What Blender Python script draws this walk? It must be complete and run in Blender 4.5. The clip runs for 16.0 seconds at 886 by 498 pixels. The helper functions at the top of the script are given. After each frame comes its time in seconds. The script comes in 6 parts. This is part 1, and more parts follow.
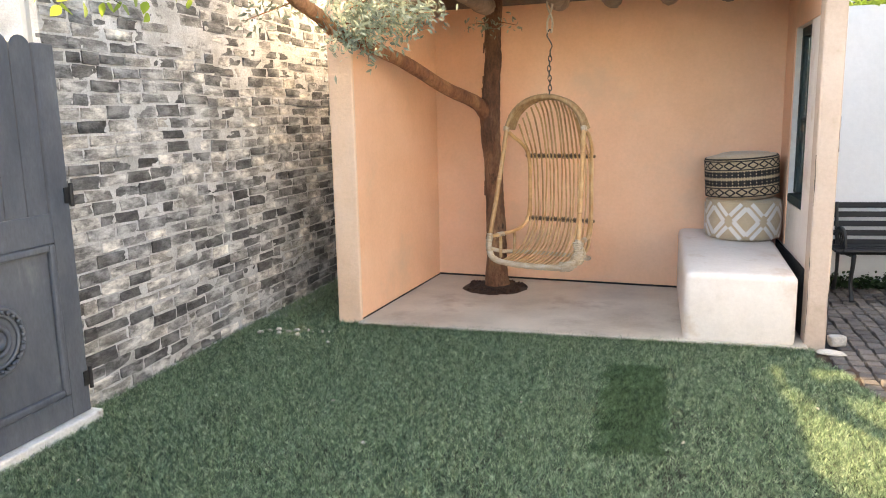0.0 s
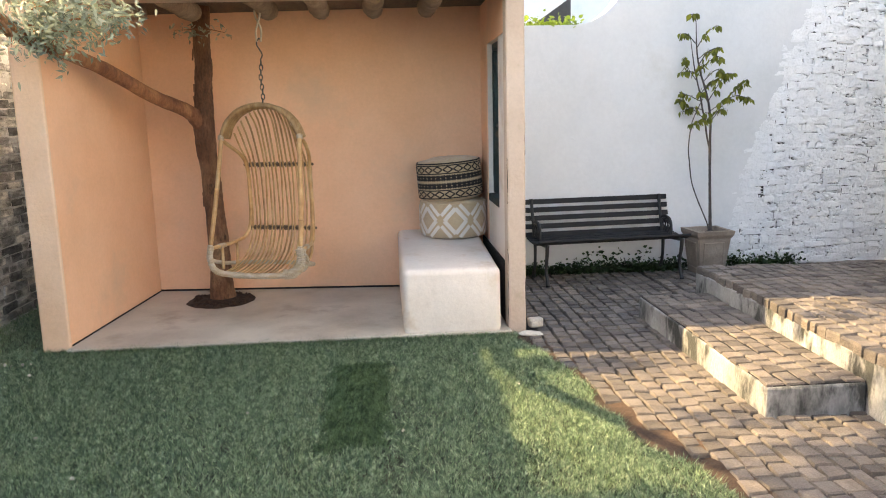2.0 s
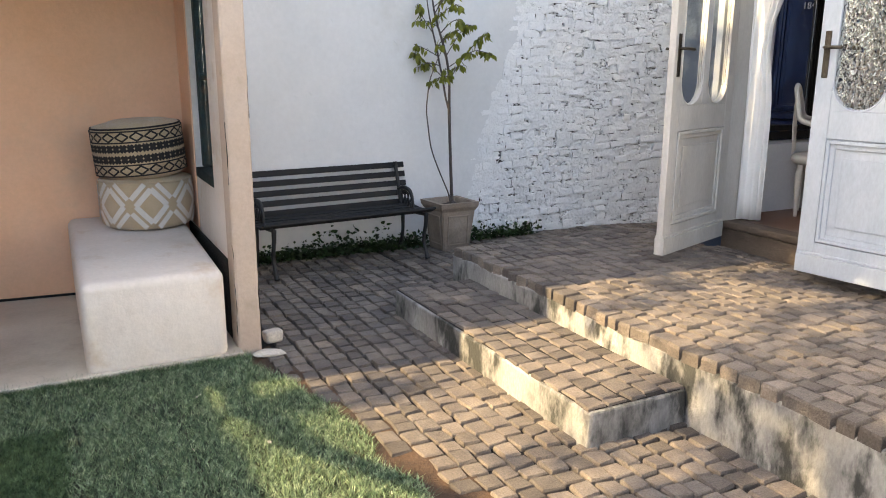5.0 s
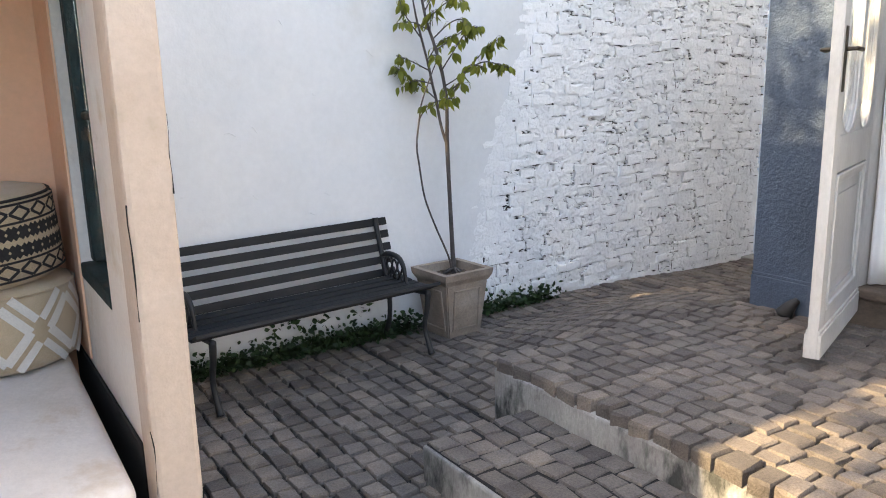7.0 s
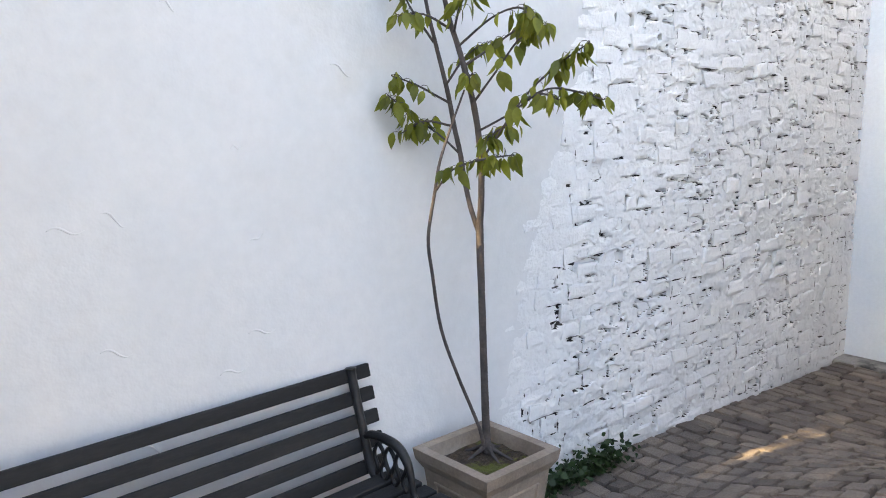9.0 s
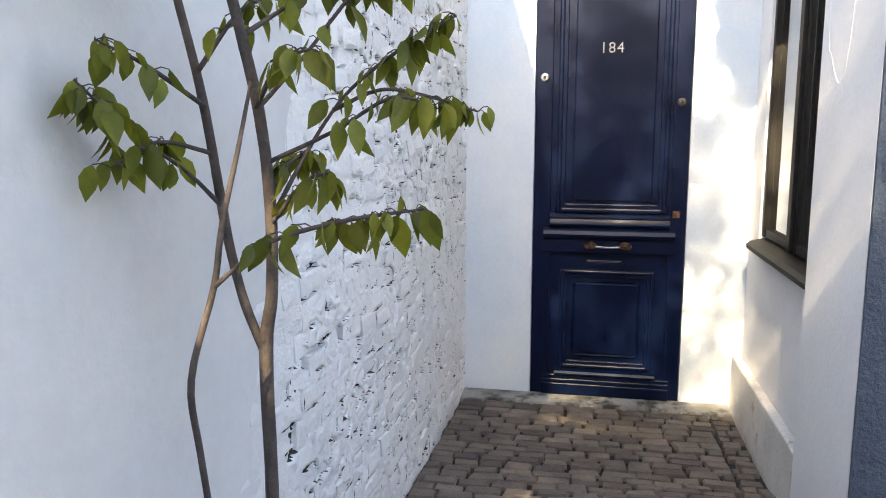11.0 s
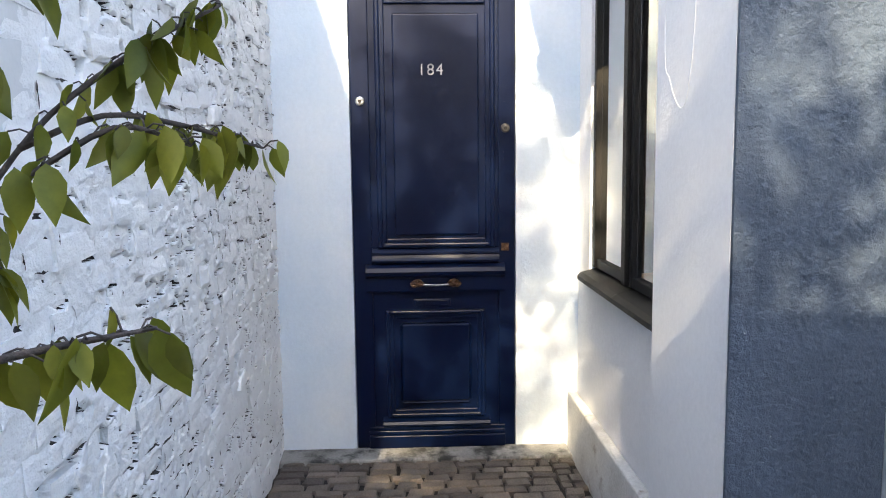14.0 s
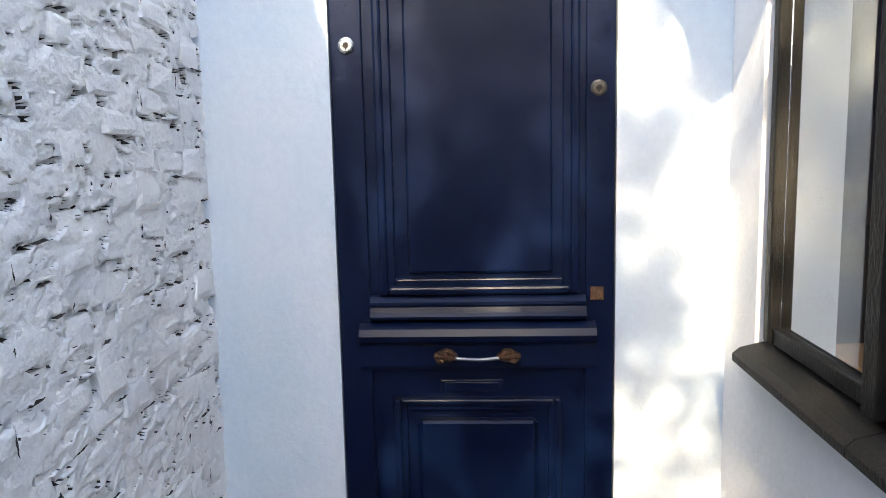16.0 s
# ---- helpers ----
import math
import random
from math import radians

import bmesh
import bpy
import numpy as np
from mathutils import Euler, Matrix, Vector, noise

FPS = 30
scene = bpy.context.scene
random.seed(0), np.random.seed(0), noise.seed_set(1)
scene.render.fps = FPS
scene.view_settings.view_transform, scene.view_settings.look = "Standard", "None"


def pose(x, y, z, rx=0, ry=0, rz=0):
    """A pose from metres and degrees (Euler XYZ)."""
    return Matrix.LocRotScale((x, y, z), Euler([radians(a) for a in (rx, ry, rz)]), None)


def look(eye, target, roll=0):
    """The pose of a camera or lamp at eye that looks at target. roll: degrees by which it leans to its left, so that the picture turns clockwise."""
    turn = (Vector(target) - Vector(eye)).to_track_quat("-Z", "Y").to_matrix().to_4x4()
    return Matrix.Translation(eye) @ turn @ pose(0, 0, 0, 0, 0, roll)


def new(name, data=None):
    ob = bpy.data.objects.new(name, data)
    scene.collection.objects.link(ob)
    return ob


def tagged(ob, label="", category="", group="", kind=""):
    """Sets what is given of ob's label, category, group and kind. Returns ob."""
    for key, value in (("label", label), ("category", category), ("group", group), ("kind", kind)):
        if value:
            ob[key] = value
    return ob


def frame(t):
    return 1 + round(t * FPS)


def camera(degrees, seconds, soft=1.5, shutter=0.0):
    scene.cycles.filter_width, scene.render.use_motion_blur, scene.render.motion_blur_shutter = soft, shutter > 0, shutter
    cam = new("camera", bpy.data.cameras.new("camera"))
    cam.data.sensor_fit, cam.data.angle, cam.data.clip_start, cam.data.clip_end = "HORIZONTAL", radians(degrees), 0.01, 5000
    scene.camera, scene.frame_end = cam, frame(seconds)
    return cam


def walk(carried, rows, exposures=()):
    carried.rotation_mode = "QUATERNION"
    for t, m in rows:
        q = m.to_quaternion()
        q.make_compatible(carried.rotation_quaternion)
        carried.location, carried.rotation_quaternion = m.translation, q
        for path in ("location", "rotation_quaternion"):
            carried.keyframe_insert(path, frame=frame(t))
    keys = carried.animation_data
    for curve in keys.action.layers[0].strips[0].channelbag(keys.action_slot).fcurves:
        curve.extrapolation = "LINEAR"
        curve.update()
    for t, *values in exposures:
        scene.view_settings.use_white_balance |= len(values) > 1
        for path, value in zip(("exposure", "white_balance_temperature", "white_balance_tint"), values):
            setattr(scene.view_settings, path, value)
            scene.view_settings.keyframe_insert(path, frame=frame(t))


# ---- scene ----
cam = camera(60.2, 16.0, 1.0)
METRES, EYE, TILT, LEAN, TURN = 9.813, 1.6, 0.0, 0.0, 15.6
ROWS = [
    (0.0, 0.0, 0.0, 0.0, -0.21, -10.18, 1.18),
    (0.5, 0.0047, -0.0087, 0.0004, -5.64, -9.63, 1.24),
    (1.0, 0.0087, -0.0122, 0.0001, -10.15, -9.48, 1.51),
    (1.5, 0.011, -0.0139, 0.0, -14.75, -9.62, 1.56),
    (2.0, 0.0108, -0.0103, -0.0002, -19.9, -10.01, 1.38),
    (2.5, 0.007, -0.002, -0.0003, -25.04, -10.74, 1.13),
    (3.0, 0.0017, 0.0088, -0.0015, -29.79, -11.66, 0.73),
    (3.5, 0.0038, 0.022, -0.0038, -33.78, -12.56, 0.17),
    (4.0, 0.0199, 0.0465, -0.0043, -36.95, -13.12, -0.3),
    (6.5, 0.1093, 0.2482, -0.0021, -48.55, -12.69, 1.09),
    (7.0, 0.1431, 0.2952, -0.0015, -49.24, -12.28, 1.29),
    (7.5, 0.1724, 0.3452, -0.0018, -49.17, -11.6, 1.35),
    (8.0, 0.2094, 0.3899, -0.004, -48.58, -11.26, 1.48),
    (8.5, 0.2478, 0.4304, -0.0007, -48.55, -10.61, 1.57),
    (9.0, 0.2876, 0.4685, 0.0017, -54.82, -9.88, 0.86),
    (9.5, 0.3237, 0.5044, -0.0006, -64.74, -9.6, 0.18),
    (10.0, 0.3498, 0.5425, -0.0011, -76.23, -9.39, 0.04),
    (12.5, 0.3769, 0.6073, 0.0046, -107.0, -5.76, -0.06),
    (13.0, 0.3778, 0.6087, 0.0048, -107.82, -5.44, 0.15),
    (13.5, 0.3911, 0.6014, 0.0037, -107.97, -5.75, 0.39),
    (14.0, 0.4188, 0.5806, 0.0039, -107.85, -6.45, 0.63),
    (14.5, 0.4565, 0.5609, 0.0015, -107.66, -7.26, 0.83),
    (15.0, 0.5018, 0.5472, 0.0076, -107.14, -7.76, 0.93),
    (15.5, 0.5496, 0.5288, 0.0088, -105.51, -8.0, 1.08),
    (16.0, 0.5939, 0.5162, 0.0062, -102.72, -7.85, 1.22),
]
walk(cam, [(t, pose(0, 0, EYE, TILT, LEAN, TURN) @ pose(METRES * x, METRES * y, METRES * z, 90 + pitch, roll, yaw)) for t, x, y, z, yaw, pitch, roll in ROWS],
     [(0.0, 2.88, 7300, 10), (1.5, 2.62, 7400, 10), (2.5, 2.46, 7450, 10), (4.0, 2.24, 7250, 10), (6.5, 2.42, 7050, 10), (7.0, 2.56, 7000, 10), (8.0, 2.88, 7050, 10), (9.0, 2.68, 6950, 10), (10.0, 2.52, 6850, 10), (12.5, 2.34, 6400, 9), (14.0, 2.32, 6250, 9), (16.0, 2.34, 6100, 9)])

# ---- world, sun, exposure ----
SUN_TO = Vector((1.0, -0.14, -0.72)).normalized()
world = bpy.data.worlds.new("sky")
scene.world = world
world.use_nodes = True
wn = world.node_tree
sky = wn.nodes.new("ShaderNodeTexSky")
sky.sky_type, sky.sun_disc = "NISHITA", False
sky.dust_density, sky.ozone_density = 2.5, 0.8
sky.sun_elevation, sky.sun_rotation = radians(35.5), radians(278)
wn.links.new(sky.outputs[0], wn.nodes["Background"].inputs[0])
wn.nodes["Background"].inputs[1].default_value = 0.15
sun_data = bpy.data.lights.new("sun", "SUN")
sun_data.energy, sun_data.angle, sun_data.color = 3.3, radians(0.55), (1.0, 0.79, 0.48)
sun = new("sun", sun_data)
sun.matrix_world = look((-8, 3, 9), Vector((-8, 3, 9)) + SUN_TO)


# ---- materials ----
def mat(name, cols, rough=0.8, scale=3.0, fine=60.0, fine_amount=0.25, bump=0.3, vary=0.0, metal=0.0, stain=None, stain_scale=1.3,
        stain_at=(0.55, 0.7), stretch=(1, 1, 1), spec=0.4, rough_vary=0.15, bump_scale=None, depth=0.01, sheen=0.0):
    """Colours blended by coarse noise, fine grain over it, stains of their own, and a difference from piece to piece."""
    m = bpy.data.materials.new(name)
    m.use_nodes = True
    t = m.node_tree
    n, l = t.nodes, t.links
    b = n["Principled BSDF"]
    b.inputs["Metallic"].default_value = metal
    b.inputs["Specular IOR Level"].default_value = spec
    if sheen:
        b.inputs["Sheen Weight"].default_value = sheen
    geo = n.new("ShaderNodeNewGeometry")
    mp = n.new("ShaderNodeMapping")
    mp.inputs["Scale"].default_value = stretch
    l.new(geo.outputs["Position"], mp.inputs[0])

    def noise_tex(s, detail=5.0, rough_=0.6):
        x = n.new("ShaderNodeTexNoise")
        x.inputs["Scale"].default_value, x.inputs["Detail"].default_value, x.inputs["Roughness"].default_value = s, detail, rough_
        l.new(mp.outputs[0], x.inputs["Vector"])
        return x.outputs["Fac"]

    def ramp(fac, stops):
        r = n.new("ShaderNodeValToRGB")
        while len(r.color_ramp.elements) < len(stops):
            r.color_ramp.elements.new(0.5)
        for e, (p, c) in zip(r.color_ramp.elements, stops):
            e.position, e.color = p, (*c, 1)
        l.new(fac, r.inputs[0])
        return r.outputs[0]

    def mix(fac, a, c, kind="MIX"):
        x = n.new("ShaderNodeMix")
        x.data_type, x.blend_type = "RGBA", kind
        for sock, v in ((x.inputs[0], fac), (x.inputs[6], a), (x.inputs[7], c)):
            if isinstance(v, (int, float)):
                sock.default_value = v
            elif isinstance(v, tuple):
                sock.default_value = (*v, 1)
            else:
                l.new(v, sock)
        return x.outputs[2]

    coarse = noise_tex(scale)
    k = len(cols)
    col = ramp(coarse, [(0.3 + 0.4 * i / max(1, k - 1), c) for i, c in enumerate(cols)])
    fine_n = noise_tex(fine, 3.0, 0.7)
    g = ramp(fine_n, [(0.25, (1 - fine_amount,) * 3), (0.75, (1 + fine_amount * 0.4,) * 3)])
    col = mix(1.0, col, g, "MULTIPLY")
    if stain:
        s = ramp(noise_tex(stain_scale, 6.0, 0.65), [(stain_at[0], (0, 0, 0)), (stain_at[1], (1, 1, 1))])
        col = mix(s, col, stain)
    if vary:
        oi = n.new("ShaderNodeObjectInfo")
        add = n.new("ShaderNodeMath")
        add.operation = "ADD"
        l.new(oi.outputs["Random"], add.inputs[0])
        l.new(geo.outputs["Random Per Island"], add.inputs[1])
        fr = n.new("ShaderNodeMath")
        fr.operation = "FRACT"
        l.new(add.outputs[0], fr.inputs[0])
        v = ramp(fr.outputs[0], [(0.0, (1 - vary,) * 3), (0.5, (1, 1, 1)), (1.0, (1 + vary * 0.8, 1 + vary * 0.7, 1 + vary * 0.55))])
        col = mix(1.0, col, v, "MULTIPLY")
    l.new(col, b.inputs["Base Color"])
    rr = n.new("ShaderNodeMapRange")
    rr.inputs[3].default_value, rr.inputs[4].default_value = max(0.02, rough - rough_vary), min(1, rough + rough_vary)
    l.new(coarse, rr.inputs[0])
    l.new(rr.outputs[0], b.inputs["Roughness"])
    if bump:
        bp = n.new("ShaderNodeBump")
        bp.inputs["Strength"].default_value, bp.inputs["Distance"].default_value = bump, depth
        mx = n.new("ShaderNodeMath")
        mx.operation = "MULTIPLY_ADD"
        l.new(noise_tex(bump_scale or fine * 0.5, 6.0, 0.65), mx.inputs[0])
        mx.inputs[1].default_value = 1.0
        l.new(fine_n, mx.inputs[2])
        l.new(mx.outputs[0], bp.inputs["Height"])
        l.new(bp.outputs[0], b.inputs["Normal"])
    return m


M_LIME = mat("white_limewash", [(0.63, 0.635, 0.635), (0.70, 0.70, 0.70), (0.75, 0.745, 0.745)], 0.85, 0.9, 22, 0.05, 0.20, stain=(0.58, 0.565, 0.53), stain_scale=0.8, stain_at=(0.62, 0.8), bump_scale=5, depth=0.012)
M_LIME_BRICK = mat("painted_white_brick", [(0.77, 0.775, 0.78), (0.81, 0.81, 0.81), (0.85, 0.845, 0.84)], 0.85, 4, 45, 0.05, 0.45, vary=0.03, stain=(0.46, 0.40, 0.36), stain_scale=14, stain_at=(0.71, 0.77), bump_scale=30, depth=0.022)
M_PALE = mat("pale_blue_plaster", [(0.55, 0.65, 0.76), (0.64, 0.71, 0.79), (0.72, 0.76, 0.80)], 0.8, 1.6, 40, 0.06, 0.25, stain=(0.60, 0.60, 0.58), stain_scale=2, stain_at=(0.62, 0.8), bump_scale=8)
M_HOUSE = mat("house_white_plaster", [(0.70, 0.71, 0.73), (0.76, 0.76, 0.77), (0.80, 0.80, 0.79)], 0.8, 1.5, 40, 0.06, 0.25, bump_scale=8)
M_BLUEGREY = mat("blue_grey_rough_plaster", [(0.042, 0.062, 0.098), (0.055, 0.078, 0.120), (0.068, 0.096, 0.144)], 0.6, 2.5, 50, 0.12, 0.8, stain=(0.10, 0.125, 0.17), stain_scale=5, stain_at=(0.66, 0.8), bump_scale=30, depth=0.015)
M_PEACH = mat("peach_adobe_plaster", [(0.77, 0.45, 0.275), (0.82, 0.50, 0.32), (0.85, 0.545, 0.365)], 0.9, 1.2, 35, 0.06, 0.16, stain=(0.62, 0.44, 0.31), stain_scale=1.0, stain_at=(0.55, 0.8), bump_scale=7, depth=0.015)
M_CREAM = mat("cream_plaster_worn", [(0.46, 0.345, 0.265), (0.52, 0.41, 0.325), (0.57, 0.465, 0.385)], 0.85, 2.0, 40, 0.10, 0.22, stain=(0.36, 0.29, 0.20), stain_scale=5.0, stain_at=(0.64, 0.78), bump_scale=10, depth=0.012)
M_PEACHEND = mat("sun_bleached_peach_plaster", [(0.72, 0.49, 0.33), (0.77, 0.55, 0.39), (0.80, 0.60, 0.45)], 0.88, 2.0, 40, 0.08, 0.35, stain=(0.55, 0.40, 0.28), stain_scale=3.0, stain_at=(0.64, 0.78), bump_scale=9, depth=0.012)
M_BLOCK = mat("whitewashed_block_plaster", [(0.66, 0.58, 0.50), (0.74, 0.67, 0.60), (0.78, 0.72, 0.66)], 0.85, 2.2, 40, 0.08, 0.2, stain=(0.58, 0.46, 0.34), stain_scale=3.2, stain_at=(0.58, 0.74), bump_scale=9, depth=0.015)
M_SLAB = mat("smooth_cement_floor", [(0.42, 0.365, 0.29), (0.56, 0.50, 0.41), (0.66, 0.60, 0.50)], 0.65, 1.5, 60, 0.10, 0.2, stain=(0.36, 0.295, 0.225), stain_scale=2.2, stain_at=(0.55, 0.75), bump_scale=20)
M_BRICK = mat("old_grey_brick", [(0.085, 0.083, 0.081), (0.25, 0.246, 0.238), (0.44, 0.433, 0.415)], 0.9, 7, 70, 0.5, 1.0, vary=0.72, stain=(0.70, 0.695, 0.68), stain_scale=5.0, stain_at=(0.47, 0.66), stretch=(1, 0.8, 2.0), bump_scale=30, depth=0.012)
M_MORTAR = mat("lime_mortar", [(0.42, 0.41, 0.39), (0.62, 0.612, 0.595), (0.78, 0.775, 0.765)], 0.95, 4, 80, 0.3, 0.8, bump_scale=40, depth=0.012)
# bare mortar, blackened with the shade of deep joints and cracks
M_CREVICE = mat("crevice_shade_mortar", [(0.012, 0.011, 0.010), (0.03, 0.027, 0.025), (0.08, 0.075, 0.07)], 0.95, 9, 80, 0.3, 0.6, bump_scale=40)
M_SETT = mat("clay_paving_sett", [(0.116, 0.097, 0.085), (0.164, 0.138, 0.119), (0.226, 0.191, 0.160)], 0.80, 5, 120, 0.45, 0.9, vary=0.36, stain=(0.30, 0.20, 0.13), stain_scale=2.5, stain_at=(0.66, 0.8), bump_scale=50, depth=0.008)
M_JOINT = mat("joint_dirt_and_gap_shade", [(0.010, 0.009, 0.008), (0.024, 0.020, 0.017)], 0.95, 6, 150, 0.4, 0.6, bump_scale=70)
M_CONCRETE = mat("weathered_painted_concrete", [(0.17, 0.166, 0.155), (0.30, 0.29, 0.275), (0.44, 0.43, 0.40)], 0.88, 3.0, 70, 0.25, 0.6, stain=(0.045, 0.046, 0.043), stain_scale=3.6, stain_at=(0.50, 0.60), stretch=(1, 1, 0.45), bump_scale=35, depth=0.012)
M_SOIL = mat("brown_garden_soil", [(0.045, 0.026, 0.017), (0.09, 0.054, 0.034), (0.15, 0.088, 0.052)], 0.97, 6, 90, 0.5, 0.9, bump_scale=40, depth=0.02)
M_POT = mat("mossy_potting_soil", [(0.035, 0.024, 0.016), (0.07, 0.048, 0.032), (0.12, 0.085, 0.055)], 0.95, 30, 120, 0.5, 0.9, stain=(0.11, 0.12, 0.02), stain_scale=9, stain_at=(0.52, 0.62), bump_scale=60, depth=0.012)
M_PIT = mat("dark_mulch", [(0.022, 0.012, 0.008), (0.05, 0.028, 0.018), (0.085, 0.05, 0.032)], 0.95, 20, 90, 0.5, 0.8, bump_scale=50, depth=0.01)
M_TURF = mat("turf_base", [(0.012, 0.014, 0.008), (0.024, 0.024, 0.013), (0.080, 0.056, 0.032)], 0.95, 5, 150, 0.4, 0.8, bump_scale=80, depth=0.02)
M_GRASS = mat("grass_blades", [(0.060, 0.110, 0.058), (0.230, 0.332, 0.198), (0.580, 0.670, 0.460)], 0.5, 38, 90, 0.6, 0.0, vary=0.9, stain=(0.42, 0.37, 0.18), stain_scale=1.7, stain_at=(0.64, 0.80), spec=0.18)
M_GRASS_DARK = mat("grass_dense_and_shaded", [(0.044, 0.088, 0.040), (0.185, 0.285, 0.142)], 0.5, 30, 80, 0.6, 0.0, vary=0.9, spec=0.18)
# smooth limb bark, lighter than the trunk's with sunlight put into its colour
M_BARK = mat("reddish_bark_sunlit", [(0.15, 0.055, 0.028), (0.32, 0.140, 0.065), (0.50, 0.26, 0.125)], 0.85, 7, 60, 0.35, 0.8, stretch=(1, 1, 0.35), bump_scale=28, depth=0.02)
M_TRUNK = mat("dark_flaking_bark", [(0.075, 0.032, 0.018), (0.21, 0.098, 0.052), (0.38, 0.21, 0.11)], 0.88, 5, 60, 0.45, 1.0, stain=(0.04, 0.02, 0.013), stain_scale=9, stain_at=(0.58, 0.68), stretch=(1, 1, 0.4), bump_scale=26, depth=0.025)
M_STEM = mat("slender_grey_stem", [(0.050, 0.041, 0.038), (0.082, 0.068, 0.063), (0.13, 0.108, 0.096)], 0.8, 14, 120, 0.25, 0.5, bump_scale=60, depth=0.005)
M_OLIVE = mat("silvery_green_leaf", [(0.17, 0.205, 0.145), (0.30, 0.335, 0.25), (0.50, 0.53, 0.43)], 0.55, 6, 60, 0.1, 0.0, vary=0.45)
M_LEAF = mat("fresh_green_leaf", [(0.105, 0.125, 0.016), (0.165, 0.182, 0.020), (0.255, 0.270, 0.028)], 0.45, 8, 90, 0.12, 0.0, vary=0.35)
M_WEED = mat("dark_weed_leaf", [(0.014, 0.032, 0.011), (0.026, 0.054, 0.016), (0.042, 0.080, 0.025)], 0.55, 8, 80, 0.15, 0.0, vary=0.4)
M_LIMELEAF = mat("yellow_green_leaf", [(0.22, 0.32, 0.04), (0.33, 0.42, 0.06)], 0.5, 5, 60, 0.1, 0.0, vary=0.3)
for leafy, amount in ((M_OLIVE, 0.3), (M_LEAF, 0.45), (M_WEED, 0.25), (M_LIMELEAF, 0.5), (M_GRASS, 0.25), (M_GRASS_DARK, 0.2)):
    n, l = leafy.node_tree.nodes, leafy.node_tree.links
    b = n["Principled BSDF"]
    tr, mx = n.new("ShaderNodeBsdfTranslucent"), n.new("ShaderNodeMixShader")
    l.new(b.inputs["Base Color"].links[0].from_socket, tr.inputs["Color"])
    mx.inputs[0].default_value = amount
    l.new(b.outputs[0], mx.inputs[1])
    l.new(tr.outputs[0], mx.inputs[2])
    l.new(mx.outputs[0], n["Material Output"].inputs["Surface"])
M_CANE = mat("honey_rattan_cane", [(0.36, 0.19, 0.075), (0.49, 0.29, 0.125), (0.58, 0.39, 0.20)], 0.5, 9, 80, 0.2, 0.25, vary=0.2, bump_scale=40, depth=0.003)
M_WRAP = mat("faded_cane_wrapping", [(0.42, 0.30, 0.18), (0.52, 0.42, 0.30), (0.60, 0.52, 0.42)], 0.6, 12, 120, 0.3, 0.5, stretch=(1, 1, 3), bump_scale=90, depth=0.004)
M_HOOP = mat("honey_cane_wrapping", [(0.25, 0.14, 0.06), (0.36, 0.22, 0.10), (0.46, 0.32, 0.17)], 0.6, 12, 140, 0.3, 0.6, stretch=(3, 1, 1), bump_scale=110, depth=0.004)
M_CANE_DARK = mat("dark_cane_binding", [(0.10, 0.06, 0.035), (0.17, 0.11, 0.06)], 0.6, 20, 100, 0.3, 0.4, bump_scale=80, depth=0.003)
M_CHAIN = mat("galvanised_chain", [(0.07, 0.062, 0.055), (0.16, 0.15, 0.135)], 0.45, 20, 90, 0.2, 0.2, metal=0.9)
M_ROPE = mat("twisted_rope", [(0.55, 0.47, 0.36), (0.66, 0.58, 0.46)], 0.9, 40, 200, 0.3, 0.6)
M_JUTE = mat("natural_jute_weave", [(0.52, 0.38, 0.225), (0.62, 0.47, 0.30)], 0.95, 9, 260, 0.35, 0.8, bump_scale=240, depth=0.004, sheen=0.3)
M_JUTE_DARK = mat("black_woven_yarn", [(0.022, 0.018, 0.016), (0.045, 0.036, 0.03)], 0.95, 30, 260, 0.3, 0.8, bump_scale=240, depth=0.004)
M_JUTE_WHITE = mat("cream_woven_yarn", [(0.74, 0.68, 0.60), (0.80, 0.75, 0.68)], 0.95, 12, 260, 0.25, 0.8, bump_scale=240, depth=0.004)
M_SLAT = mat("dark_grey_bench_paint", [(0.013, 0.013, 0.014), (0.021, 0.021, 0.022), (0.034, 0.033, 0.033)], 0.65, 5, 70, 0.25, 0.3, stretch=(0.3, 2, 2), spec=0.2, bump_scale=30, depth=0.003)
M_IRON = mat("black_cast_iron", [(0.010, 0.010, 0.011), (0.022, 0.021, 0.021)], 0.5, 14, 90, 0.2, 0.4, bump_scale=60, depth=0.003)
M_TERRA = mat("weathered_terracotta", [(0.20, 0.155, 0.12), (0.27, 0.215, 0.17), (0.35, 0.29, 0.24)], 0.85, 5, 70, 0.2, 0.5, stain=(0.36, 0.20, 0.12), stain_scale=4, stain_at=(0.66, 0.78), bump_scale=30, depth=0.006)
M_NAVY = mat("navy_gloss_paint", [(0.0010, 0.0038, 0.0185), (0.0014, 0.0052, 0.025), (0.0021, 0.0070, 0.032)], 0.30, 2.0, 60, 0.12, 0.12, spec=0.22, bump_scale=14, depth=0.004, rough_vary=0.08)
M_BRASS = mat("aged_brass", [(0.05, 0.042, 0.033), (0.11, 0.093, 0.072)], 0.5, 30, 120, 0.3, 0.3, metal=0.9)
M_BRONZE = mat("rusty_bronze", [(0.060, 0.030, 0.016), (0.20, 0.105, 0.055)], 0.5, 40, 160, 0.5, 0.5, metal=0.5)
M_DULL = mat("dulled_nickel", [(0.30, 0.30, 0.31), (0.52, 0.52, 0.52)], 0.42, 60, 220, 0.5, 0.2, metal=1.0)
M_CHROME = mat("bright_nickel", [(0.6, 0.6, 0.58), (0.72, 0.72, 0.70)], 0.25, 20, 90, 0.1, 0.0, metal=1.0)
